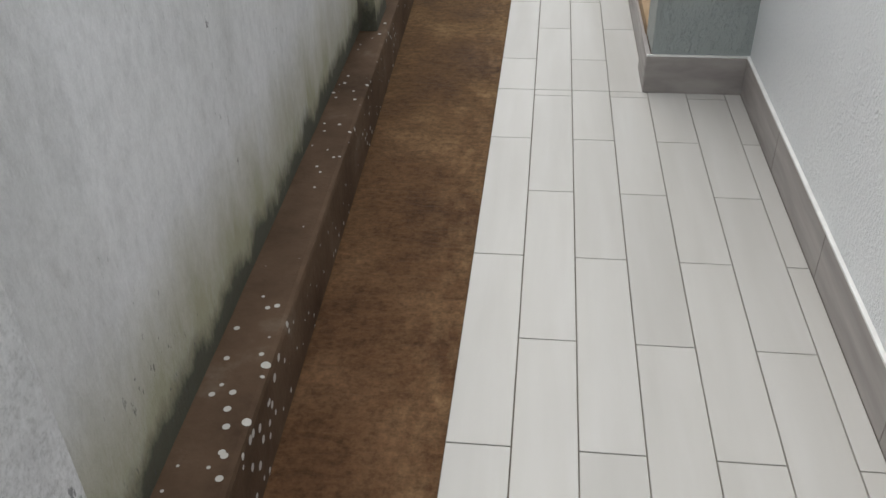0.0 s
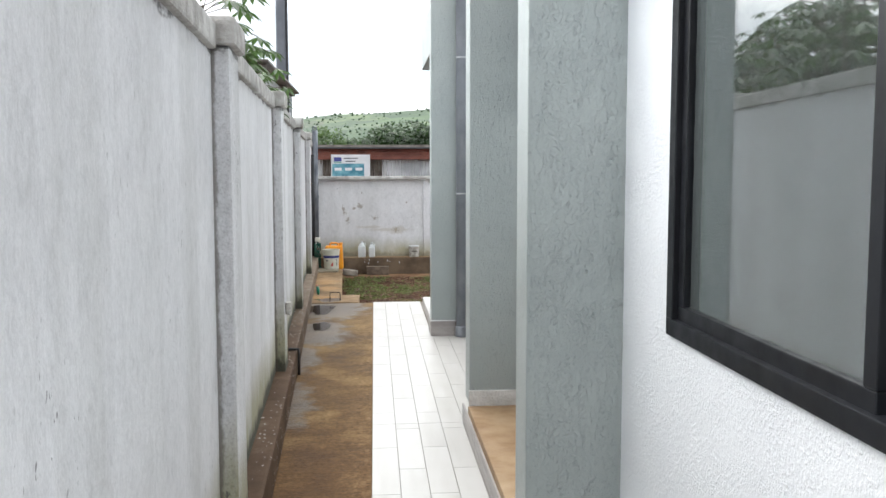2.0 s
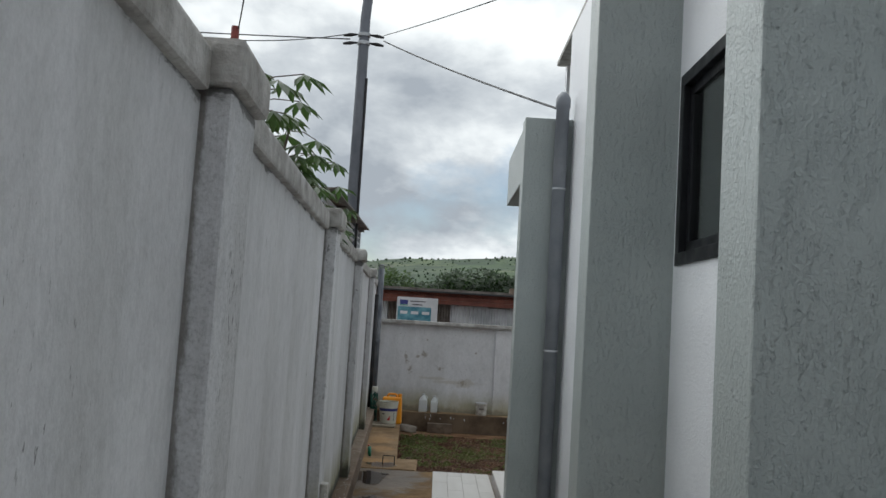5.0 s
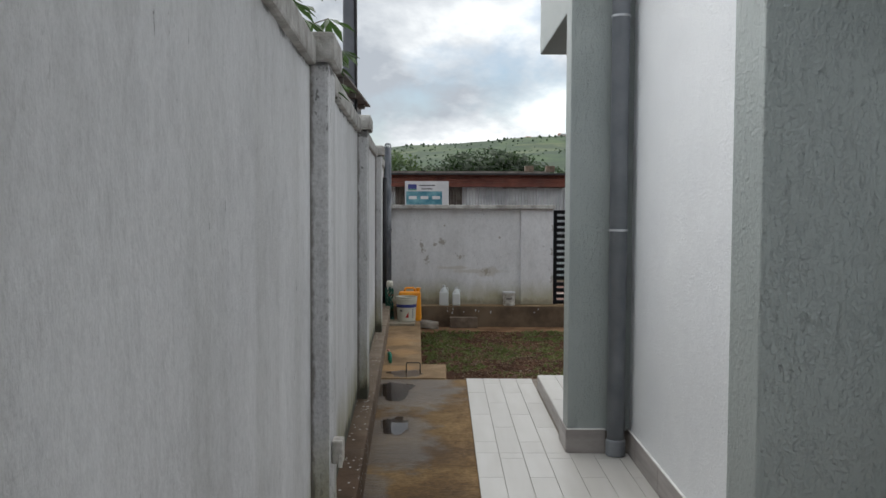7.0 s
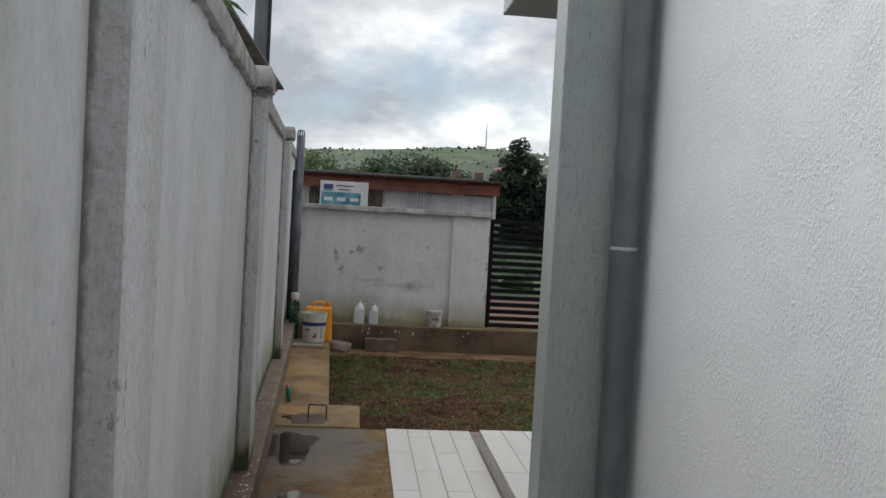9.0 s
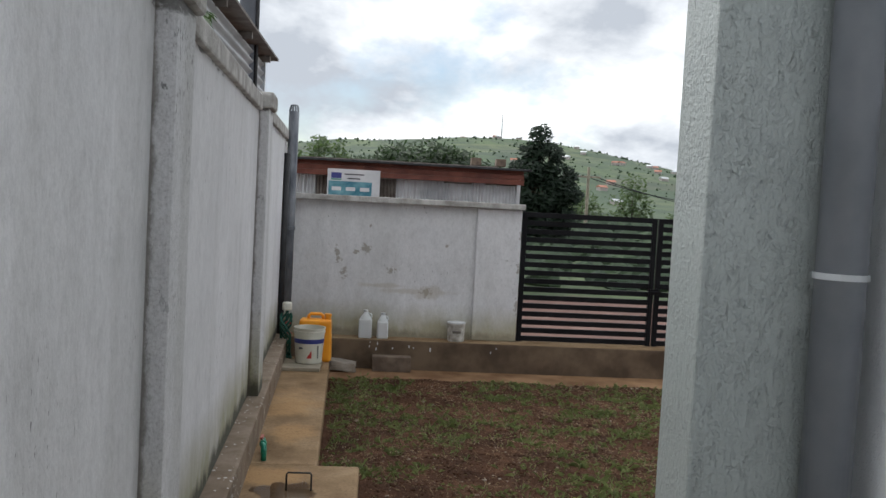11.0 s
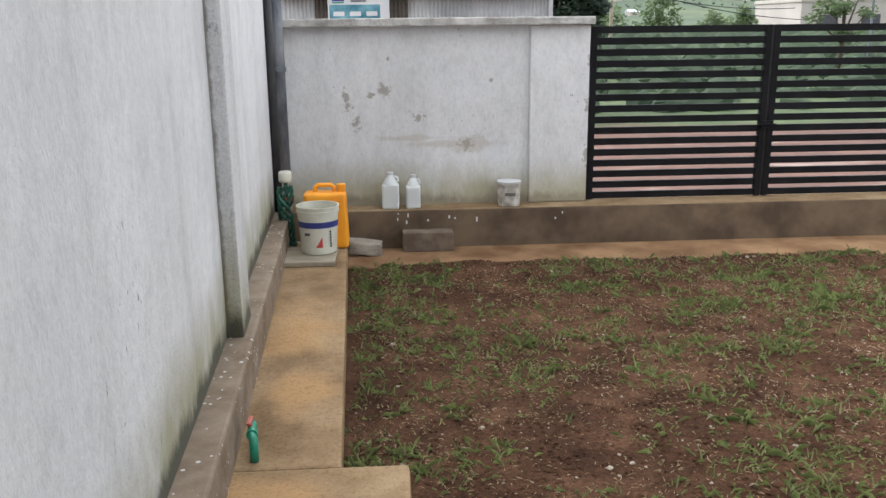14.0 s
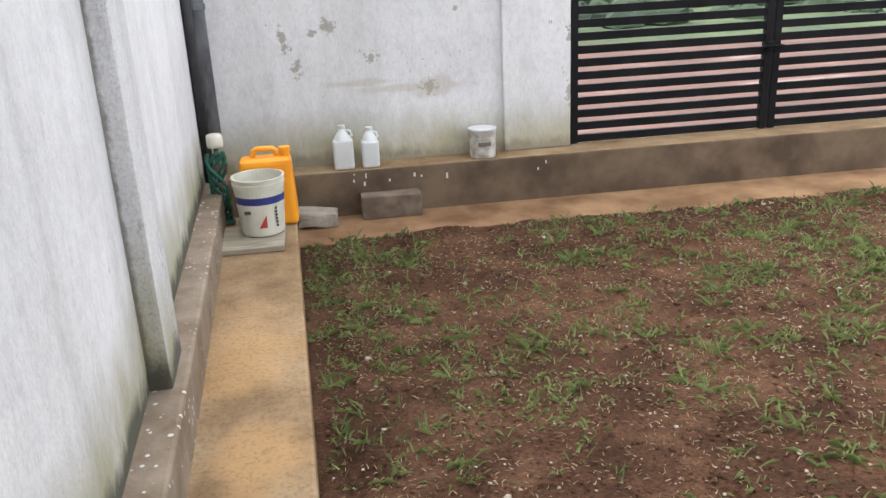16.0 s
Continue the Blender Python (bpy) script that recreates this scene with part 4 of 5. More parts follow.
tree("conifer_tree", (7.1, 45, -0.5), 6.0, [(-0.1, 0, 5.1, 0.55, 0.5, 0.7), (-0.45, 0, 4.5, 0.6, 0.6, 0.5), (0.35, 0, 4.4, 0.75, 0.7, 0.6), (-0.6, 0, 3.6, 0.9, 1.0, 0.7), (0.7, 0, 3.4, 1.0, 1.0, 0.7), (1.1, 0, 2.7, 0.9, 0.9, 0.6), (-0.2, 0, 2.4, 1.5, 1.2, 0.9), (0.5, 0, 1.5, 1.5, 1.2, 0.9)], 15000, 0.15, M_CONIFER, 0.22, "tall dark conifer tree with a ragged crown")
tree("small_tree", (-1.75, 33, -0.4), 3.8, [(0, 0, 3.4, 0.65, 0.6, 0.4), (-0.5, 0, 3.0, 0.6, 0.6, 0.35), (0.5, 0.1, 3.0, 0.55, 0.5, 0.35)], 900, 0.1, M_TREE2, 0.07, "thin small leafy tree behind the shed")
tree("bush_tree", (-3.2, 34, -0.4), 3.0, [(0, 0, 2.6, 1.3, 0.9, 0.6), (1.2, 0, 2.4, 1.1, 0.9, 0.5)], 1500, 0.12, M_TREE, 0.08, "dark bushy tree beside the shed roof")
for bx, by, top, wd in ((11.0, 60, 4.0, 2.0), (13.2, 62, 3.6, 1.7), (15.9, 60, 4.6, 1.5), (21.5, 66, 3.0, 1.3), (24.3, 68, 3.4, 1.2)):
    tree("eucalyptus_tree", (bx, by, -0.6), top, [(0, 0, top * 0.75, wd * 0.6, wd * 0.6, top * 0.26), (-wd * 0.5, 0, top * 0.55, wd * 0.6, wd * 0.5, top * 0.24), (wd * 0.5, 0.2, top * 0.52, wd * 0.6, wd * 0.5, top * 0.25), (0, 0, top * 0.3, wd, wd * 0.7, top * 0.28)], 1500, 0.18, M_TREE2, 0.12, "grey-green young eucalyptus tree beyond the gate")
tree("slender_tree", (16.3, 40, -0.5), 4.3, [(0.15, 0, 3.75, 0.5, 0.5, 0.42), (0.55, 0, 3.0, 0.55, 0.5, 0.3), (-0.4, 0, 2.5, 0.75, 0.6, 0.36), (0.9, 0, 2.35, 0.4, 0.4, 0.25), (-1.1, 0, 2.1, 0.4, 0.4, 0.25), (0.2, 0, 1.5, 0.6, 0.5, 0.3)], 1500, 0.12, M_TREE2, 0.09, "slender open-crowned tree beyond the gate")
# hedge growth beyond the road
vs, fs = [], []
for _ in range(3600):
    x, y = rng.uniform(0, 36), rng.uniform(27, 64)
    if rng.random() > 0.5 + 0.65 * step(30, 55, y):
        continue
    h = rng.uniform(0.2, 0.7) * (1 + 1.6 * step(38, 60, y))
    clump(vs, fs, (x, y, -0.5), h * 0.8, h, 8)
stuff("shrubs", vs, fs, M_WOODS, "low green shrubs in the rough grass beyond the road", "shrubs")

# pale building and its neighbour
bld = thing("building", "pale flat-roofed building beyond the gate", "building", (36.2, 72, -0.6))
part("wall", box(-6, 9, 0, 8, 0, 3.5), M_BUILD, bld)
part("parapet", box(-6.1, 9.1, -0.1, 8.1, 3.5, 3.75, 0.03), M_BUILD, bld)
for k in range(4):
    part("window", box(-4.6 + 3.2 * k, -3.2 + 3.2 * k, -0.06, 0.1, 1.3, 2.6, 0.02), M_DARKP, bld)
post = thing("street_pole", "weathered wooden power pole beyond the road", "pole", (11.75, 55, -0.5))
part("shaft", tube([(0, 0, 0), (0, 0, 4.5)], [0.11, 0.08], 8), M_BOARD, post)
part("crossarm", box(-0.7, 0.7, -0.05, 0.05, 3.9, 4.0, 0.01), M_BOARD, post)
lamp = thing("street_lamp", "thin grey street lamp with a bent arm", "lamp", (20.2, 45, -0.5))
part("post", tube([(0, 0, 0), (0, 0, 3.9), (0.1, 0, 4.2), (0.75, 0, 4.5)], 0.05, 8), M_POLE, lamp)
part("head", box(0.7, 1.15, -0.1, 0.1, 4.46, 4.56, 0.02), M_POLE, lamp)


# ---- tin shed beyond the back wall ----
def corrugated(width, tall, pitch=0.076, depth=0.018, thick=0.004):
    """A corrugated sheet standing in the x-z plane."""
    b = bmesh.new()
    n = max(4, int(width / pitch * 6))
    prev = None
    for k in range(n + 1):
        x = width * k / n
        y = depth * math.sin(2 * math.pi * x / pitch)
        q = [b.verts.new(p) for p in ((x, y, 0), (x, y, tall), (x, y + thick, tall), (x, y + thick, 0))]
        if prev:
            for i in range(4):
                b.faces.new((prev[i], q[i], q[(i + 1) % 4], prev[(i + 1) % 4]))
        else:
            b.faces.new(q)
        prev = q
    b.faces.new(list(reversed(prev)))
    bmesh.ops.recalc_face_normals(b, faces=b.faces)
    return b


shed = thing("shed", "low tin shed with zinc sheet walls and a rusty roof edge", "shed", (0, 26, -0.44))
x = -2.1
for w, mat, drop in ((0.62, M_SHEET, 0.0), (1.75, M_OLDTIN, 0.02), (1.05, M_SHEET, -0.03), (0.62, M_SHEET, 0.04), (0.3, M_SHEET, 0.0), (0.82, M_SHEET, 0.03), (0.55, M_SHEET, 0.01)):
    w = min(w, 3.0 - x)
    if w <= 0.05:
        break
    o = part("sheet", corrugated(w, 2.47 - drop), mat, shed)
    o.location = (x, 0.012 * rng.random(), 0.0)
    x += w
part("corner_post", box(2.95, 3.03, -0.03, 0.05, 0, 2.62, 0.005), M_SHEET, shed)
for k in range(3):
    part("roof_board", box(-2.3, 3.06, -0.30 + 0.05 * k, -0.27 + 0.05 * k, 2.46 + 0.115 * k, 2.57 + 0.115 * k, 0.006), M_RUST, shed)
roof_b = corrugated(5.6, 3.4, 0.076, 0.012)
bmesh.ops.rotate(roof_b, verts=roof_b.verts, matrix=Matrix.Rotation(radians(-91.5), 3, "X"))
roof_o = part("roof_sheet", roof_b, M_OLDTIN, shed)
roof_o.location = (-2.4, -0.36, 2.80)
part("roof_edge", box(-2.42, 3.2, -0.40, -0.335, 2.765, 2.815, 0.008), M_CABLE, shed, "dark weathered roof edge")
part("side_wall", box(2.93, 2.95, 0.05, 3.2, 0, 2.7), M_OLDTIN, shed)
part("back_wall", box(-2.1, 2.95, 3.2, 3.25, 0, 3.0), M_OLDTIN, shed)
for bx in (1.9, 2.45):
    blk = part("roof_block", box(bx, bx + 0.22, -0.1, 0.15, 2.86, 3.02, 0.01), M_BRICK)
    blk.location = (0, 26, -0.44)
    tagged(blk, "concrete block weighing down the shed roof", "block", group="roof blocks")

sign = thing("sign_board", "white project sign with a teal picture strip", "sign", (-1.21, 25.45, -0.42))
part("panel", box(0, 1.12, 0, 0.03, 1.75, 2.58, 0.004), M_SIGN, sign)
part("picture", box(0.03, 0.95, -0.004, 0, 1.78, 2.32), M_TEAL, sign)
part("emblem", box(0.08, 0.3, -0.004, 0, 2.38, 2.5), M_BLUE, sign)
part("emblem_bar", box(0.08, 0.3, -0.004, 0, 2.345, 2.37), M_GREENP, sign)
for k, (a, c) in enumerate(((0.36, 0.78), (0.42, 0.7))):
    part("text_bar", box(a, c, -0.004, 0, 2.46 - 0.09 * k, 2.485 - 0.09 * k), M_DARKP, sign)
for k in range(3):
    part("picture_bar", box(0.1 + 0.3 * k, 0.3 + 0.3 * k, -0.007, -0.004, 2.12, 2.2), M_SIGN, sign)
for a in (0.02, 1.02):
    part("sign_post", box(a, a + 0.05, 0.032, 0.08, 0, 2.5, 0.004), M_BOARD, sign)

# ---- neighbour's tin shed over the yard wall ----
nshed = thing("shed", "neighbour's silver corrugated tin shed above the yard wall", "shed", (-1.62, 12.9, -0.42))
long_b = bmesh.new()
n = 240
prev = None
for k in range(n + 1):
    z = 3.55 * k / n
    xx = 0.022 * math.sin(2 * math.pi * z / 0.11)
    q = [long_b.verts.new(p) for p in ((xx, 0, z), (xx, 4.9, z), (xx - 0.005, 4.9, z), (xx - 0.005, 0, z))]
    if prev:
        for i in range(4):
            long_b.faces.new((prev[i], prev[(i + 1) % 4], q[(i + 1) % 4], q[i]))
    prev = q
bmesh.ops.recalc_face_normals(long_b, faces=long_b.faces)
part("side_sheet", long_b, M_SHEET, nshed)
end_o = part("end_sheet", corrugated(3.0, 3.6, 0.11, 0.02), M_SHEET, nshed)
end_o.location = (-3.02, -0.02, 0)
part("corner_post", box(-0.04, 0.035, 4.86, 4.93, 0, 3.6, 0.004), M_SHEET, nshed)
part("roof_sheet", box(-3.3, 0.17, -0.1, 5.05, 3.62, 3.65, 0.004), M_OLDTIN, nshed)
for k in range(4):
    part("rafter", box(-3.0, 0.12, 0.1 + 1.5 * k, 0.16 + 1.5 * k, 3.54, 3.615, 0.004), M_OLDTIN, nshed)

# ---- poles and wires ----
upole = thing("utility_pole", "tall galvanised steel utility pole carrying several cables", "pole", (-1.68, 16.9, -0.3))
part("shaft", tube([(0, 0, 0), (0, 0, 7.2), (0.1, 0, 8.82), (0.11, 0, 8.89)], [0.12, 0.09, 0.085, 0.05], 16), M_POLE, upole, smooth=True)
part("conduit", tube([(0.115, -0.05, 0), (0.1, -0.05, 6.1)], 0.022, 8), M_CABLE, upole)
for z in (6.75, 6.9, 8.35):
    part("clamp", lathe([(0.088, z - 0.03), (0.115, z - 0.03), (0.115, z + 0.03), (0.088, z + 0.03)], 16), M_SHEET, upole)
    for sx in (-1, 1):
        part("insulator", tube([(0.1 * sx, -0.03, z), (0.24 * sx, -0.05, z - 0.02), (0.36 * sx, -0.08, z - 0.05)], [0.012, 0.035, 0.02], 8), M_CABLE, upole)
rpole = thing("steel_post", "red oxide painted steel post carrying a cable", "pole", (-3.6, 15.4, -0.3))
part("shaft", tube([(0, 0, 0), (0, 0, 6.42)], 0.065, 10), M_RED, rpole)
part("top_clamp", box(-0.07, 0.1, -0.08, 0.08, 6.14, 6.2, 0.01), M_CABLE, rpole)


def wire(a, c, sag, r=0.011, label="thin black overhead cable over the yard"):
    pts = [Vector(a).lerp(Vector(c), k / 24) - Vector((0, 0, sag * 4 * (k / 24) * (1 - k / 24))) for k in range(25)]
    return tagged(part("cable", tube(pts, r, 6), M_CABLE), label, "cable", group="overhead cables")


PX, PY = -1.62, 16.85
wire((PX + 0.3, PY, 7.98), (1.0, 9.0, 4.62), 0.06, 0.016, "thick black overhead cable from the pole to the house")
wire((PX + 0.3, PY, 6.5), (0.95, 9.2, 3.5), 0.04)
wire((PX + 0.3, PY, 6.6), (1.3, 8.1, 4.5), 0.03, 0.007)
wire((PX - 0.3, PY, 7.98), (-13, 16.5, 6.6), 0.4, 0.018, "thick black overhead cable running off over the neighbour's plot")
wire((PX - 0.3, PY, 6.5), (-13, 16.5, 6.5), 0.1)
wire((PX - 0.3, PY, 6.6), (-3.55, 15.4, 5.9), 0.05, 0.009)
wire((-3.6, 15.4, 5.9), (-12, 14, 5.9), 0.1, 0.009)
wire((PX + 0.1, PY + 1.2, 8.7), (-13, 19, 8.1), 0.2, 0.007)
wire((-3.55, 15.4, 6.1), (0.9, -0.5, 4.7), 0.15, 0.011)


wire((11.3, 55, 3.5), (6.5, 47, 2.7), 0.25, 0.025, "thin black cable on the wooden pole beyond the road")
wire((12.2, 55, 3.45), (27.0, 63, 1.6), 0.4, 0.025, "thin black cable on the wooden pole beyond the road")
wire((12.0, 55, 3.35), (24.0, 60, 2.3), 0.4, 0.025, "thin black cable on the wooden pole beyond the road")


# ---- cassava over the wall ----
def cassava(base, stems, label):
    """Slender stems with long-stalked palmate leaves."""
    t = thing("cassava_plant", label, "plant", base, group="plants behind the wall")
    lv, lf = [], []
    for tip, count in stems:
        tip = Vector(tip)
        sb = tube([(0, 0, 0), tuple(tip * 0.5 + Vector((0.0, 0.02, 0.1))), tuple(tip)], [0.02, 0.014, 0.007], 6)
        for _ in range(count):
            f = rng.uniform(0.88, 1.0)
            a = rng.uniform(0, 2 * math.pi)
            start = tip * f
            reach = rng.uniform(0.12, 0.3)
            hub = start + Vector((reach * math.cos(a), reach * math.sin(a), rng.uniform(-0.05, 0.12)))
            tube([tuple(start), tuple((start + hub) / 2 + Vector((0, 0, 0.02))), tuple(hub)], 0.003, 4, sb)
            out = Vector((math.cos(a), math.sin(a), 0))
            side = Vector((-out.y, out.x, 0))
            for i in range(7):
                ang = radians(-115 + 230 * i / 6)
                d = (out * math.cos(ang) + side * math.sin(ang))
                droop = Vector((0, 0, -rng.uniform(0.25, 0.75)))
                d = (d + droop).normalized()
                length = rng.uniform(0.11, 0.17) * (1 - 0.25 * abs(ang) / 2)
                w = d.cross(Vector((0, 0, 1))).normalized() * length * 0.16
                k0 = len(lv)
                p1, p2, p3 = hub + d * length * 0.35, hub + d * length * 0.68, hub + d * length + Vector((0, 0, -0.02))
                lv += [tuple(hub), tuple(p1 + w * 0.7), tuple(p2 + w), tuple(p3), tuple(p2 - w), tuple(p1 - w * 0.7)]
                lf.append((k0, k0 + 1, k0 + 2, k0 + 3, k0 + 4, k0 + 5))
        part("stem", sb, M_BARK, t)
    me = bpy.data.meshes.new("foliage")
    me.from_pydata(lv, [], lf)
    me.materials.append(M_LEAF)
    o = new("foliage", me)
    o.parent = t


WALL_LEAF = "cassava plant with palmate leaves hanging over the wall"
cassava((-1.2, 5.75, 0.0), [((0.22, -0.1, 2.62), 12), ((0.15, 0.3, 2.7), 12), ((0.3, 0.7, 2.66), 11)], WALL_LEAF)
cassava((-1.25, 6.9, 0.0), [((0.3, 0.0, 2.5), 16), ((0.2, 0.4, 2.6), 14), ((0.35, 0.8, 2.42), 12)], WALL_LEAF)
cassava((-1.3, 8.3, 0.0), [((0.25, 0, 2.45), 12), ((0.1, 0.5, 2.5), 12)], WALL_LEAF)
cassava((-1.5, 11.9, 0.0), [((0.1, 0.1, 2.8), 5), ((0.0, 0.4, 2.7), 5)], WALL_LEAF)
for bx, by, top in ((-3.4, 9.6, 3.5), (-4.0, 10.6, 3.9), (-3.3, 11.2, 3.7), (-4.3, 11.9, 4.1), (-3.7, 12.6, 3.7)):
    cassava((bx, by, 0.0), [((0, 0, top), 26), ((-0.5, 0.3, top - 0.3), 24), ((0.45, -0.4, top - 0.35), 24), ((0.1, 0.6, top - 0.1), 24), ((-0.2, -0.6, top - 0.5), 20), ((0.5, 0.4, top - 0.7), 20), ((-0.6, -0.3, top - 0.9), 24), ((0.3, -0.7, top - 1.0), 24), ((-0.3, 0.7, top - 0.9), 24)], "bushy cassava plant behind the yard wall")

# ---- porch door ----
door = thing("door_1", "black aluminium glazed porch door frame", "door", (0, 0, 0), kind="structure")
part("corner_post", box(1.0, 1.078, 10.08, 10.24, 0.116, 2.93, 0.004), M_BLACK, door)
part("door_frame", box(1.02, 1.075, 9.21, 9.27, 0.116, 2.93, 0.003), M_BLACK, door)
part("threshold", box(1.02, 1.075, 9.27, 10.08, 0.116, 0.18, 0.003), M_BLACK, door)
part("head", box(1.02, 1.075, 9.27, 10.08, 2.85, 2.93, 0.003), M_BLACK, door)
pane = part("pane", box(1.045, 1.051, 9.27, 10.08, 0.18, 2.85), M_GLASS, door)
pane.visible_shadow = False
front = part("wall_front", box(1.078, 4.6, 10.12, 10.24, 0.115, 4.2), M_WHITE)
tagged(front, "white rendered front wall of the house", "wall", kind="structure")
roof = part("roof", box(HX + 0.01, 4.6, -3.2, 10.2, 4.2, 4.24), M_CAP)
tagged(roof, "flat roof over the house", "roof", kind="structure")
chips = part("chipped_foot", box(0.608, HXM, 5.645, 5.66, 0.165, 0.265, 0.006), M_ROUGH)
tagged(chips, "chipped bare plaster at the foot of the pillar", "trim", kind="structure")

# ---- pipes ----
drain = thing("drainpipe", "grey plastic drainpipe standing beside the porch pillar", "pipe", (0.885, 8.815, 0.0))
part("pipe", lathe([(0.0, 0.004), (0.055, 0.004), (0.055, 3.42), (0.062, 3.43), (0.062, 3.5), (0.05, 3.53), (0.025, 3.56), (0, 3.565)], 24), M_PVC, drain, smooth=True)
part("foot_collar", lathe([(0.056, 0.004), (0.063, 0.006), (0.063, 0.1), (0.056, 0.11)], 24), M_PVC, drain)
for z in (1.43, 2.75):
    part("clamp", lathe([(0.0555, z - 0.007), (0.060, z - 0.007), (0.060, z + 0.007), (0.0555, z + 0.007)], 24), M_SHEET, drain, "light metal clamp")
vent = thing("vent_pipe", "grey plastic vent pipe with a slotted cap by the yard corner", "pipe", (-1.0, 15.58, 0.0))
part("pipe", lathe([(0.0, 0.42), (0.05, 0.42), (0.05, 2.37), (0.0, 2.37)], 20), M_VENT, vent, smooth=True)
part("collar", lathe([(0.051, 1.20), (0.058, 1.205), (0.058, 1.235), (0.051, 1.24)], 20), M_VENT, vent)
part("cap_top", lathe([(0.0, 2.44), (0.026, 2.435), (0.036, 2.425), (0.0, 2.42)], 16), M_VENT, vent)
for k in range(10):
    a = 2 * math.pi * k / 10
    part("cap_rib", tube([(0.047 * math.cos(a), 0.047 * math.sin(a), 2.37), (0.033 * math.cos(a), 0.033 * math.sin(a), 2.43)], 0.005, 5), M_VENT, vent)
dark = thing("downpipe", "dark drainpipe in the corner behind the vent pipe", "pipe", (-1.035, 15.44, 0.0))
part("pipe", tube([(0, 0, -0.005), (0, 0, 1.95)], 0.03, 12), M_CABLE, dark, smooth=True)

stand = thing("standpipe", "standpipe with a white cap and coiled green hose", "tap", (-0.95, 15.2, -0.004))
part("riser", tube([(0, 0, 0), (0.0, 0, 0.38), (0.0, 0.02, 0.45)], 0.014, 8), M_HOSE, stand)
part("cap", lathe([(0.0, 0.46), (0.045, 0.46), (0.047, 0.475), (0.047, 0.52), (0.04, 0.535), (0.0, 0.535)], 16), M_BUCKET, stand, "dirty white plastic cap", smooth=True)
part("valve", tube([(-0.03, -0.02, 0.34), (0.05, -0.03, 0.34)], 0.014, 8), M_REDV, stand)
part("handle", box(-0.005, 0.06, -0.06, -0.045, 0.24, 0.255, 0.003), M_REDV, stand)
for k in range(5):
    a = rng.uniform(-0.05, 0.05)
    part("hose", tube([(0.05 * math.sin(j * 0.7 + k), -0.03 - 0.015 * k, 0.44 - 0.44 * j / 11 + 0.0) if j < 11 else (0.06, -0.06, 0.012) for j in range(12)], 0.011, 8), M_HOSE, stand)

# ---- things in the corner ----
boardt = tagged(part("board", box(-0.955, -0.585, 14.58, 15.0, -0.004, 0.028, 0.006), M_BOARD), "weathered board lying on the path end under a bucket", "board")
bucket = thing("bucket", "white plastic paint bucket with a blue band, standing on a board", "bucket", (-0.705, 14.86, 0.029))
bucket.scale = (0.93, 0.93, 0.91)
bucket_body = part("body", lathe([(0.0, 0.002), (0.122, 0.002), (0.128, 0.01), (0.148, 0.29), (0.148, 0.30), (0.154, 0.302), (0.155, 0.325), (0.15, 0.327), (0.15, 0.345), (0.157, 0.347), (0.157, 0.357), (0.147, 0.357), (0.143, 0.30), (0.12, 0.02), (0.0, 0.02)], 40), M_BUCKET, bucket, smooth=False)
part("blue_band", lathe([(0.1430, 0.205), (0.1438, 0.205), (0.1468, 0.25), (0.1460, 0.25)], 40), M_BLUE, bucket_body, "blue printed band")
logo = bmesh.new()
for pts in (((-0.02, 0.06), (0.03, 0.06), (0.03, 0.14)),):
    q = [logo.verts.new((0.1345 * math.sin(u / 0.135 + 0.05), -(0.1322 + 0.075 * (w - 0.06)) * math.cos(u / 0.135 + 0.05) - 0.0035, w)) for u, w in pts]
    logo.faces.new(q)
part("red_mark", logo, M_REDP, bucket_body, "red triangular print")
for k in range(6):
    z = 0.06 + 0.022 * k
    part("print_dot", box(0.088, 0.1, -0.109 - 0.0015 * k, -0.1, z, z + 0.012), M_DARKP, bucket_body)
part("print_bar", box(-0.09, -0.05, -0.128, -0.12, 0.15, 0.17), M_DARKP, bucket_body)

can = thing("jerrycan", "yellow plastic jerrycan with a moulded handle, beside a bucket", "jerrycan", (-0.67, 15.12, -0.004))
cb = box(-0.16, 0.16, -0.09, 0.09, 0.0, 0.40, 0.035, segments=3)
for v in cb.verts:
    if v.co.z > 0.36:
        v.co.x *= 0.93
        v.co.y *= 0.88
part("body", cb, M_YELLOW, can, smooth=False)
part("handle", tube([(-0.07, 0, 0.395), (-0.065, 0, 0.43), (-0.045, 0, 0.445), (0.045, 0, 0.445), (0.065, 0, 0.43), (0.07, 0, 0.395)], 0.016, 10), M_YELLOW, can, smooth=True)
neck = part("neck", lathe([(0.028, 0.0), (0.028, 0.03), (0.0, 0.03)], 16, None, (0.115, 0, 0.395)), M_YELLOW, can)
part("cap", lathe([(0.033, 0.0), (0.033, 0.024), (0.0, 0.026)], 16, None, (0.115, 0, 0.426)), M_YELLOW, neck)
for sx in (-1, 1):
    part("rib", box(sx * 0.07 - 0.012, sx * 0.07 + 0.012, -0.0965, -0.088, 0.05, 0.34, 0.003), M_YELLOW, can)


def bottle_material():
    m, nt, b = material("milky_plastic", 0.3)
    b.inputs["Base Color"].default_value = (0.82, 0.85, 0.86, 1)
    b.inputs["Transmission Weight"].default_value = 0.35
    bump(nt, b, noisy(nt, place(nt), 30, 3), 0.1, 0.003)
    return m


M_MILKY = bottle_material()


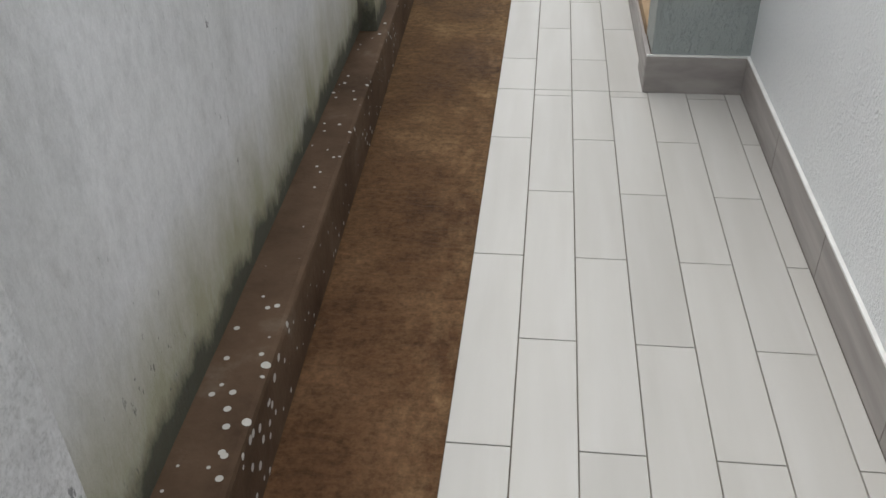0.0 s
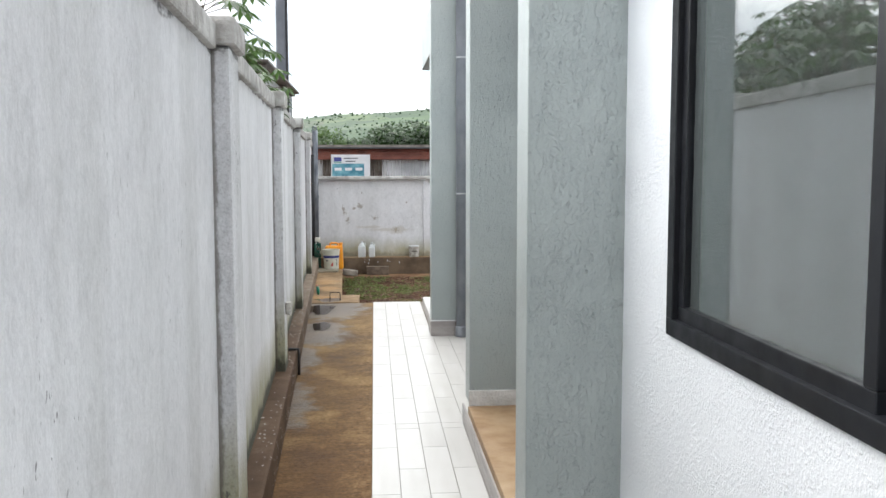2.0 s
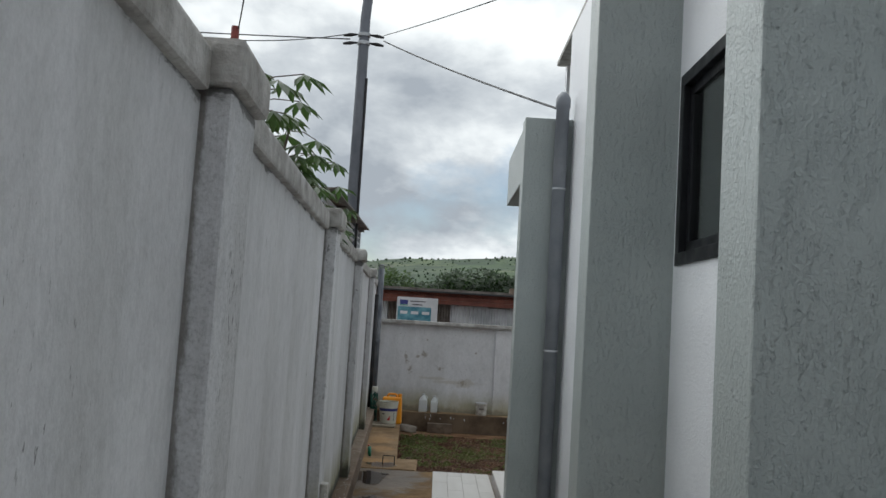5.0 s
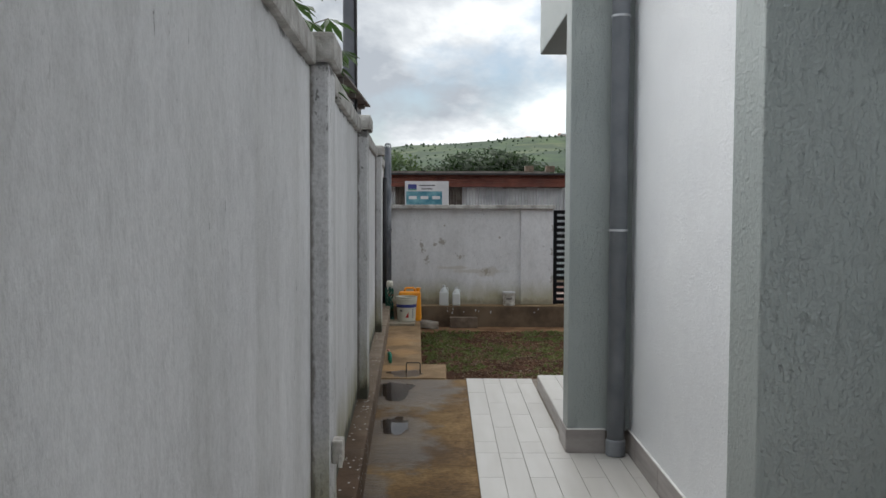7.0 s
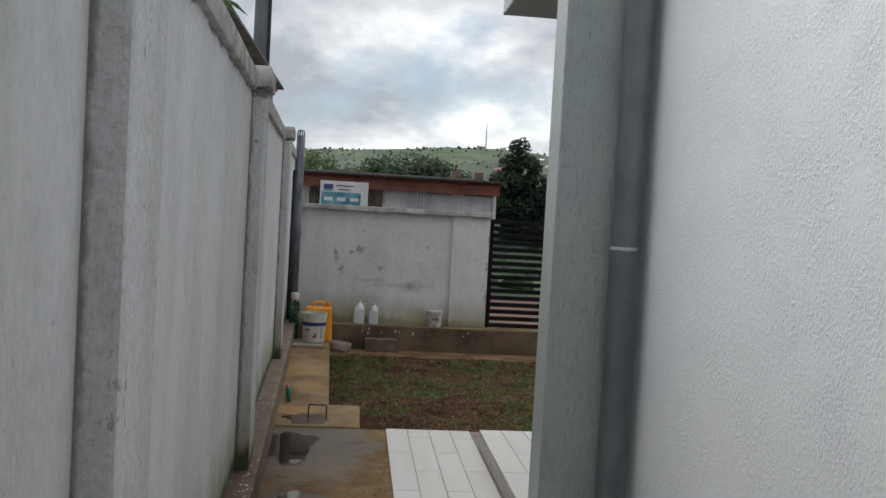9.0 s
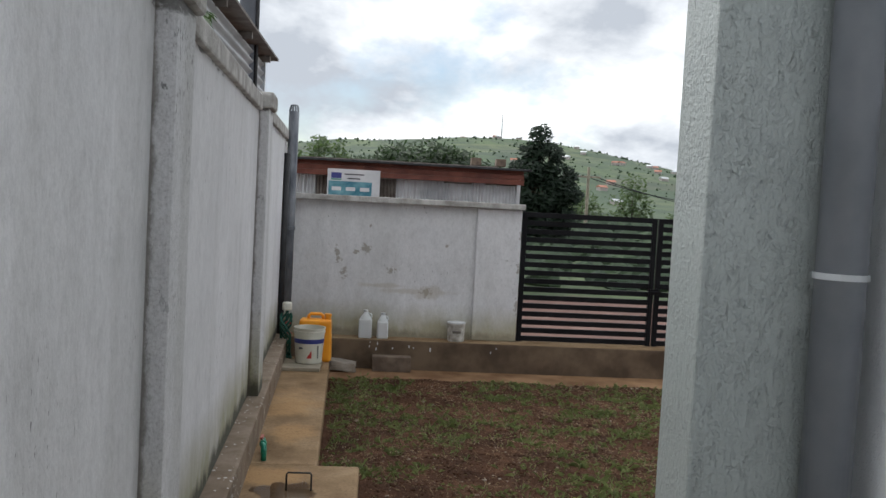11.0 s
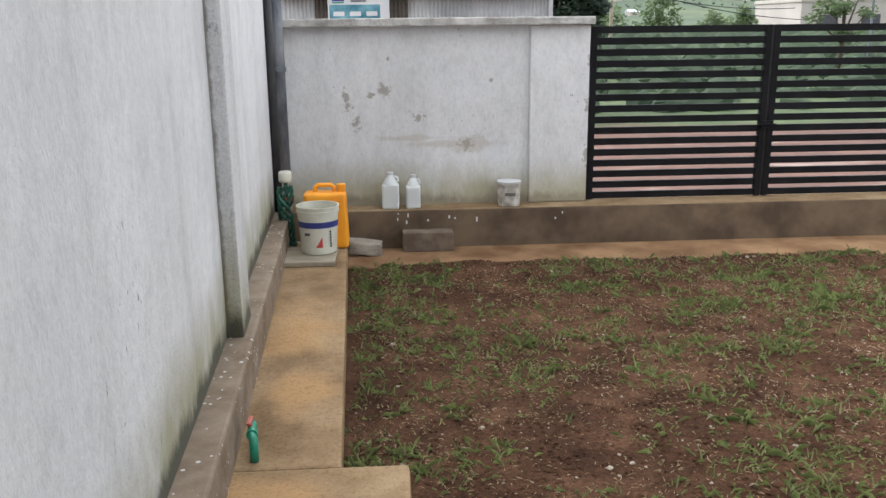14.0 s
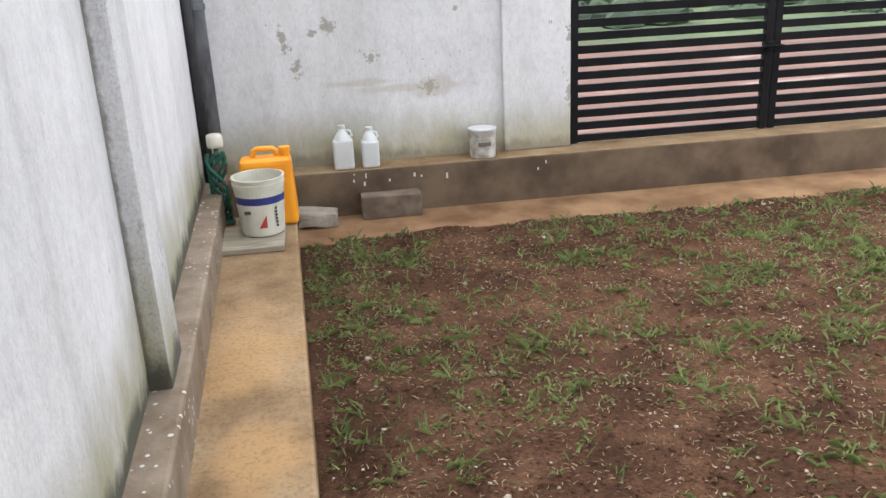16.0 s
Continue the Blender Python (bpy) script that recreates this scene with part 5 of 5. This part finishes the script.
def jug(x, tall, w, label):
    t = thing("plastic_bottle", label, "bottle", (x, 15.745, 0.131), rng.uniform(-8, 8), "bottles on the plinth")
    b = box(-w, w, -0.055, 0.055, 0.0, tall * 0.72, 0.02, segments=3)
    part("body", b, M_MILKY, t, smooth=False)
    shoulder = part("shoulder", lathe([(w * 0.92, 0.0), (w * 0.75, tall * 0.09), (0.03, tall * 0.2), (0.022, tall * 0.22), (0.022, tall * 0.27), (0.0, tall * 0.27)], 20, None, (0, 0, tall * 0.70)), M_MILKY, t, smooth=True)
    part("cap", lathe([(0.024, 0.0), (0.024, 0.022), (0.0, 0.024)], 16, None, (0, 0, tall * 0.97)), M_SIGN, shoulder)
    part("handle", tube([(w * 0.5, 0, tall * 0.74), (w * 0.95, 0, tall * 0.8), (w * 0.8, 0, tall * 0.9), (0.02, 0, tall * 0.93)], 0.009, 8), M_MILKY, t, smooth=True)


jug(-0.205, 0.275, 0.067, "full milky white plastic bottle standing on the plinth")
jug(-0.028, 0.25, 0.057, "smaller milky white plastic bottle standing on the plinth")
pcan = thing("paint_can", "small stained white paint can standing on the plinth", "can", (0.73, 15.76, 0.131))
can_body = part("body", lathe([(0.0, 0.001), (0.082, 0.001), (0.086, 0.01), (0.09, 0.165), (0.094, 0.17), (0.094, 0.182), (0.088, 0.184), (0.086, 0.165), (0.0, 0.163)], 32), M_CANW, pcan)
part("rim", lathe([(0.0, 0.185), (0.09, 0.185), (0.096, 0.189), (0.096, 0.198), (0.0, 0.2)], 32), M_SIGN, pcan)
part("print_bar", box(-0.045, 0.04, -0.0935, -0.08, 0.09, 0.115), M_OLDTIN, can_body)
tagged(part("concrete_block", box(-0.12, 0.27, 15.52, 15.66, -0.169, -0.02, 0.008), M_BRICK), "loose brown concrete block lying against the plinth", "block")
stone_b = box(-0.13, 0.13, -0.08, 0.08, -0.05, 0.05, 0.018)
bmesh.ops.subdivide_edges(stone_b, edges=stone_b.edges[:], cuts=2, use_grid_fill=True)
for v in stone_b.verts:
    v.co *= 1 + 0.22 * noise.noise(v.co * 11) + 0.08 * noise.noise(v.co * 33)
    v.co.z = max(-0.052, v.co.z - 0.12 * v.co.x)
st = part("stone", stone_b, M_STONE)
st.location = (-0.40, 15.50, -0.116)
tagged(st, "rough grey lump of stone on the apron", "stone")

# tap on the path, wire handle, thin pipe over the kerb, small wall box
tap = thing("water_tap", "green plastic tap with a red lever on the path", "tap", (-0.75, 12.02, -0.004))
tap.scale = (0.85, 0.85, 0.85)
part("riser", tube([(0.012, -0.05, 0.0), (0.012, -0.05, 0.06), (0.01, -0.04, 0.09), (0.0, -0.01, 0.10), (-0.01, 0.06, 0.10)], 0.019, 12), M_GREENP, tap, smooth=True)
part("collar", tube([(0.0, -0.01, 0.10), (-0.003, 0.02, 0.10)], 0.025, 12), M_GREENP, tap)
part("elbow", tube([(-0.01, 0.06, 0.10), (-0.012, 0.1, 0.1), (-0.012, 0.11, 0.07), (-0.012, 0.11, 0.0)], 0.017, 12), M_GREENP, tap, smooth=True)
part("lever", box(-0.028, -0.008, 0.03, 0.11, 0.122, 0.136, 0.004), M_REDV, tap, "red tap lever")
part("spindle", tube([(-0.01, 0.045, 0.1), (-0.015, 0.045, 0.125)], 0.01, 10), M_REDV, tap)
hd = thing("lifting_handle", "rusty bent wire handle set in the cover slab", "handle", (-0.492, 11.46, 0.0))
part("bar", tube([(-0.065, 0, -0.01), (-0.065, 0, 0.085), (-0.058, 0, 0.095), (0.058, 0, 0.095), (0.065, 0, 0.085), (0.065, 0, -0.01)], 0.005, 8), M_CABLE, hd, smooth=True)
kp = thing("kerb_pipe", "thin dark pipe bent over the kerb", "pipe", (0, 7.35, 0.0))
part("pipe", tube([(out_x(7.35) - WALL_D - 0.01, 0, 0.202), (KERB_X + SKEW * 7.35 - 0.015, 0, 0.202), (KERB_X + SKEW * 7.35 + 0.012, 0, 0.2), (KERB_X + SKEW * 7.35 + 0.016, 0, 0.17), (KERB_X + SKEW * 7.35 + 0.016, 0, -0.01)], 0.011, 8), M_CABLE, kp, smooth=True)
vb = thing("junction_box", "small grey plastic box on the pilaster", "box", (out_x(6.605) + 0.012, 6.66, 0.60))
part("body", box(-0.0125, 0.03, 0, 0.07, 0, 0.09, 0.006), M_CANW, vb)
part("spout", tube([(0.02, 0.0, 0.03), (0.025, -0.03, 0.03), (0.025, -0.04, 0.0)], 0.008, 8), M_CANW, vb)


# ---- puddles ----
def puddle(name, cx, cy, rx, ry, z, mat, seed, label):
    b = bmesh.new()
    q = []
    for k in range(60):
        a = 2 * math.pi * k / 60
        f = 1 + 0.55 * noise.noise((math.cos(a) * 1.5 + seed, math.sin(a) * 1.5, seed)) + 0.3 * noise.noise((math.cos(a) * 4, math.sin(a) * 5, seed))
        y = cy + ry * f * math.sin(a)
        x = max(cx + rx * f * math.cos(a), KERB_X + SKEW * y + 0.003)
        q.append(b.verts.new((x, y, z)))
    b.faces.new(q)
    o = part(name, b, mat)
    return tagged(o, label, "puddle", kind="structure")


puddle("water", -0.62, 10.75, 0.17, 0.34, -0.0075, M_WATER, 3, "rain puddle on the gutter strip")
puddle("water", -0.555, 9.58, 0.11, 0.24, -0.0075, M_WATER, 7, "small rain puddle on the gutter strip")
puddle("water", -0.55, 11.42, 0.15, 0.17, 0.003, M_WATER, 15, "rain puddle on the cover slab")

# ---- grass, straw and chips in the garden ----
gv, gf, sv, sf = [], [], [], []


def blade(vs, fs, p, d, length, w, bend):
    side = Vector((-d.y, d.x, 0)).normalized() * w
    mid = p + d * length * 0.55 + Vector((0, 0, length * (0.55 - bend * 0.3)))
    tip = p + d * length * (0.9 + bend * 0.3) + Vector((0, 0, max(0.004, length * (0.8 - bend))))
    k0 = len(vs)
    vs += [tuple(p - side), tuple(p + side), tuple(mid + side * 0.8), tuple(tip), tuple(mid - side * 0.8)]
    fs.append((k0, k0 + 1, k0 + 2, k0 + 3, k0 + 4))


def soil_z(x, y):
    return ground_z(y) + 0.018 * noise.noise((x * 2.1, y * 2.1, 0)) + 0.012 * noise.noise((x * 7, y * 7, 3)) - (0.03 if x < -0.3 else 0.0)


for _ in range(9000):
    x, y = rng.uniform(-0.52, 5.2), rng.uniform(11.25, 15.18)
    if x < -0.426 - 0.0325 * (y - 12.0) + 0.03 or (x < -0.14 and y < 11.95):
        continue
    patch = 0.28 + 0.75 * noise.noise((x * 1.1, y * 1.1, 2)) + 0.7 * noise.noise((x * 3.3, y * 3.3, 6))
    if x < -0.1 and y > 11.9:
        patch += 0.15
    if y > 14.5:
        patch += 0.2
    if rng.random() > patch * 0.9:
        continue
    p0 = Vector((x, y, soil_z(x, y) - 0.006))
    lush = rng.random() < 0.1
    for _ in range(rng.randint(2, 6) + (6 if lush else 0)):
        a = rng.uniform(0, 2 * math.pi)
        blade(gv, gf, p0 + Vector((rng.gauss(0, 0.02), rng.gauss(0, 0.02), 0)), Vector((math.cos(a), math.sin(a), 0)) * rng.uniform(0.4, 1.0), rng.uniform(0.03, 0.085) * (1.35 if lush else 0.9), rng.uniform(0.002, 0.0045), rng.uniform(0.1, 0.9))
for _ in range(26000):
    x, y = rng.uniform(-0.5, 5.2), rng.uniform(11.25, 15.18)
    if x < -0.426 - 0.0325 * (y - 12.0) + 0.03 or (x < -0.14 and y < 11.95) or noise.noise((x * 2.2, y * 2.2, 8)) < rng.uniform(-0.6, 0.35):
        continue
    a = rng.uniform(0, 2 * math.pi)
    blade(sv, sf, Vector((x, y, soil_z(x, y) + 0.004)), Vector((math.cos(a), math.sin(a), 0)), rng.uniform(0.007, 0.024), rng.uniform(0.0009, 0.002), 0.8)
stuff("grass", gv, gf, M_GRASS, "sparse green grass tufts on bare soil", "grass")
stuff("straw", sv, sf, M_STRAW, "dry straw bits strewn on the soil", "straw")
pv, pf = [], []
for _ in range(1400):
    x, y = rng.uniform(-0.4, 5.0), rng.uniform(11.25, 15.18)
    if x < -0.14 and y < 11.95:
        continue
    s = rng.uniform(0.003, 0.009) * (2.0 if rng.random() < 0.05 else 1)
    clump(pv, pf, (x, y, soil_z(x, y) - s * 0.2), s, s * 0.8, 5)
stuff("pebbles", pv, pf, M_STRAWCHIP, "pale stone chips strewn on the soil", "pebbles")

cv, cf = [], []
for _ in range(9000):
    x, y = rng.uniform(-0.45, 4.2), rng.uniform(11.25, 15.2)
    if (x < -0.14 and y < 11.95) or x < -0.426 - 0.0325 * (y - 12.0) + 0.03:
        continue
    s = rng.uniform(0.004, 0.013) * (1.7 if rng.random() < 0.08 else 1)
    clump(cv, cf, (x, y, soil_z(x, y) - s * 0.3), s, s * 0.9, 5)
stuff("soil_clods", cv, cf, M_SOIL, "crumbly reddish clods of garden soil", "soil")

# white paint drips on the plinth face
for k in range(10):
    x = rng.uniform(-0.35, 0.75) if k < 8 else rng.uniform(0.9, 1.6)
    z = rng.uniform(0.03, 0.11)
    part("paint_drip", box(x, x + rng.uniform(0.006, 0.014), 15.6675, 15.672, z - rng.uniform(0.006, 0.04), z, 0.001, segments=1), M_SIGN, plinth)
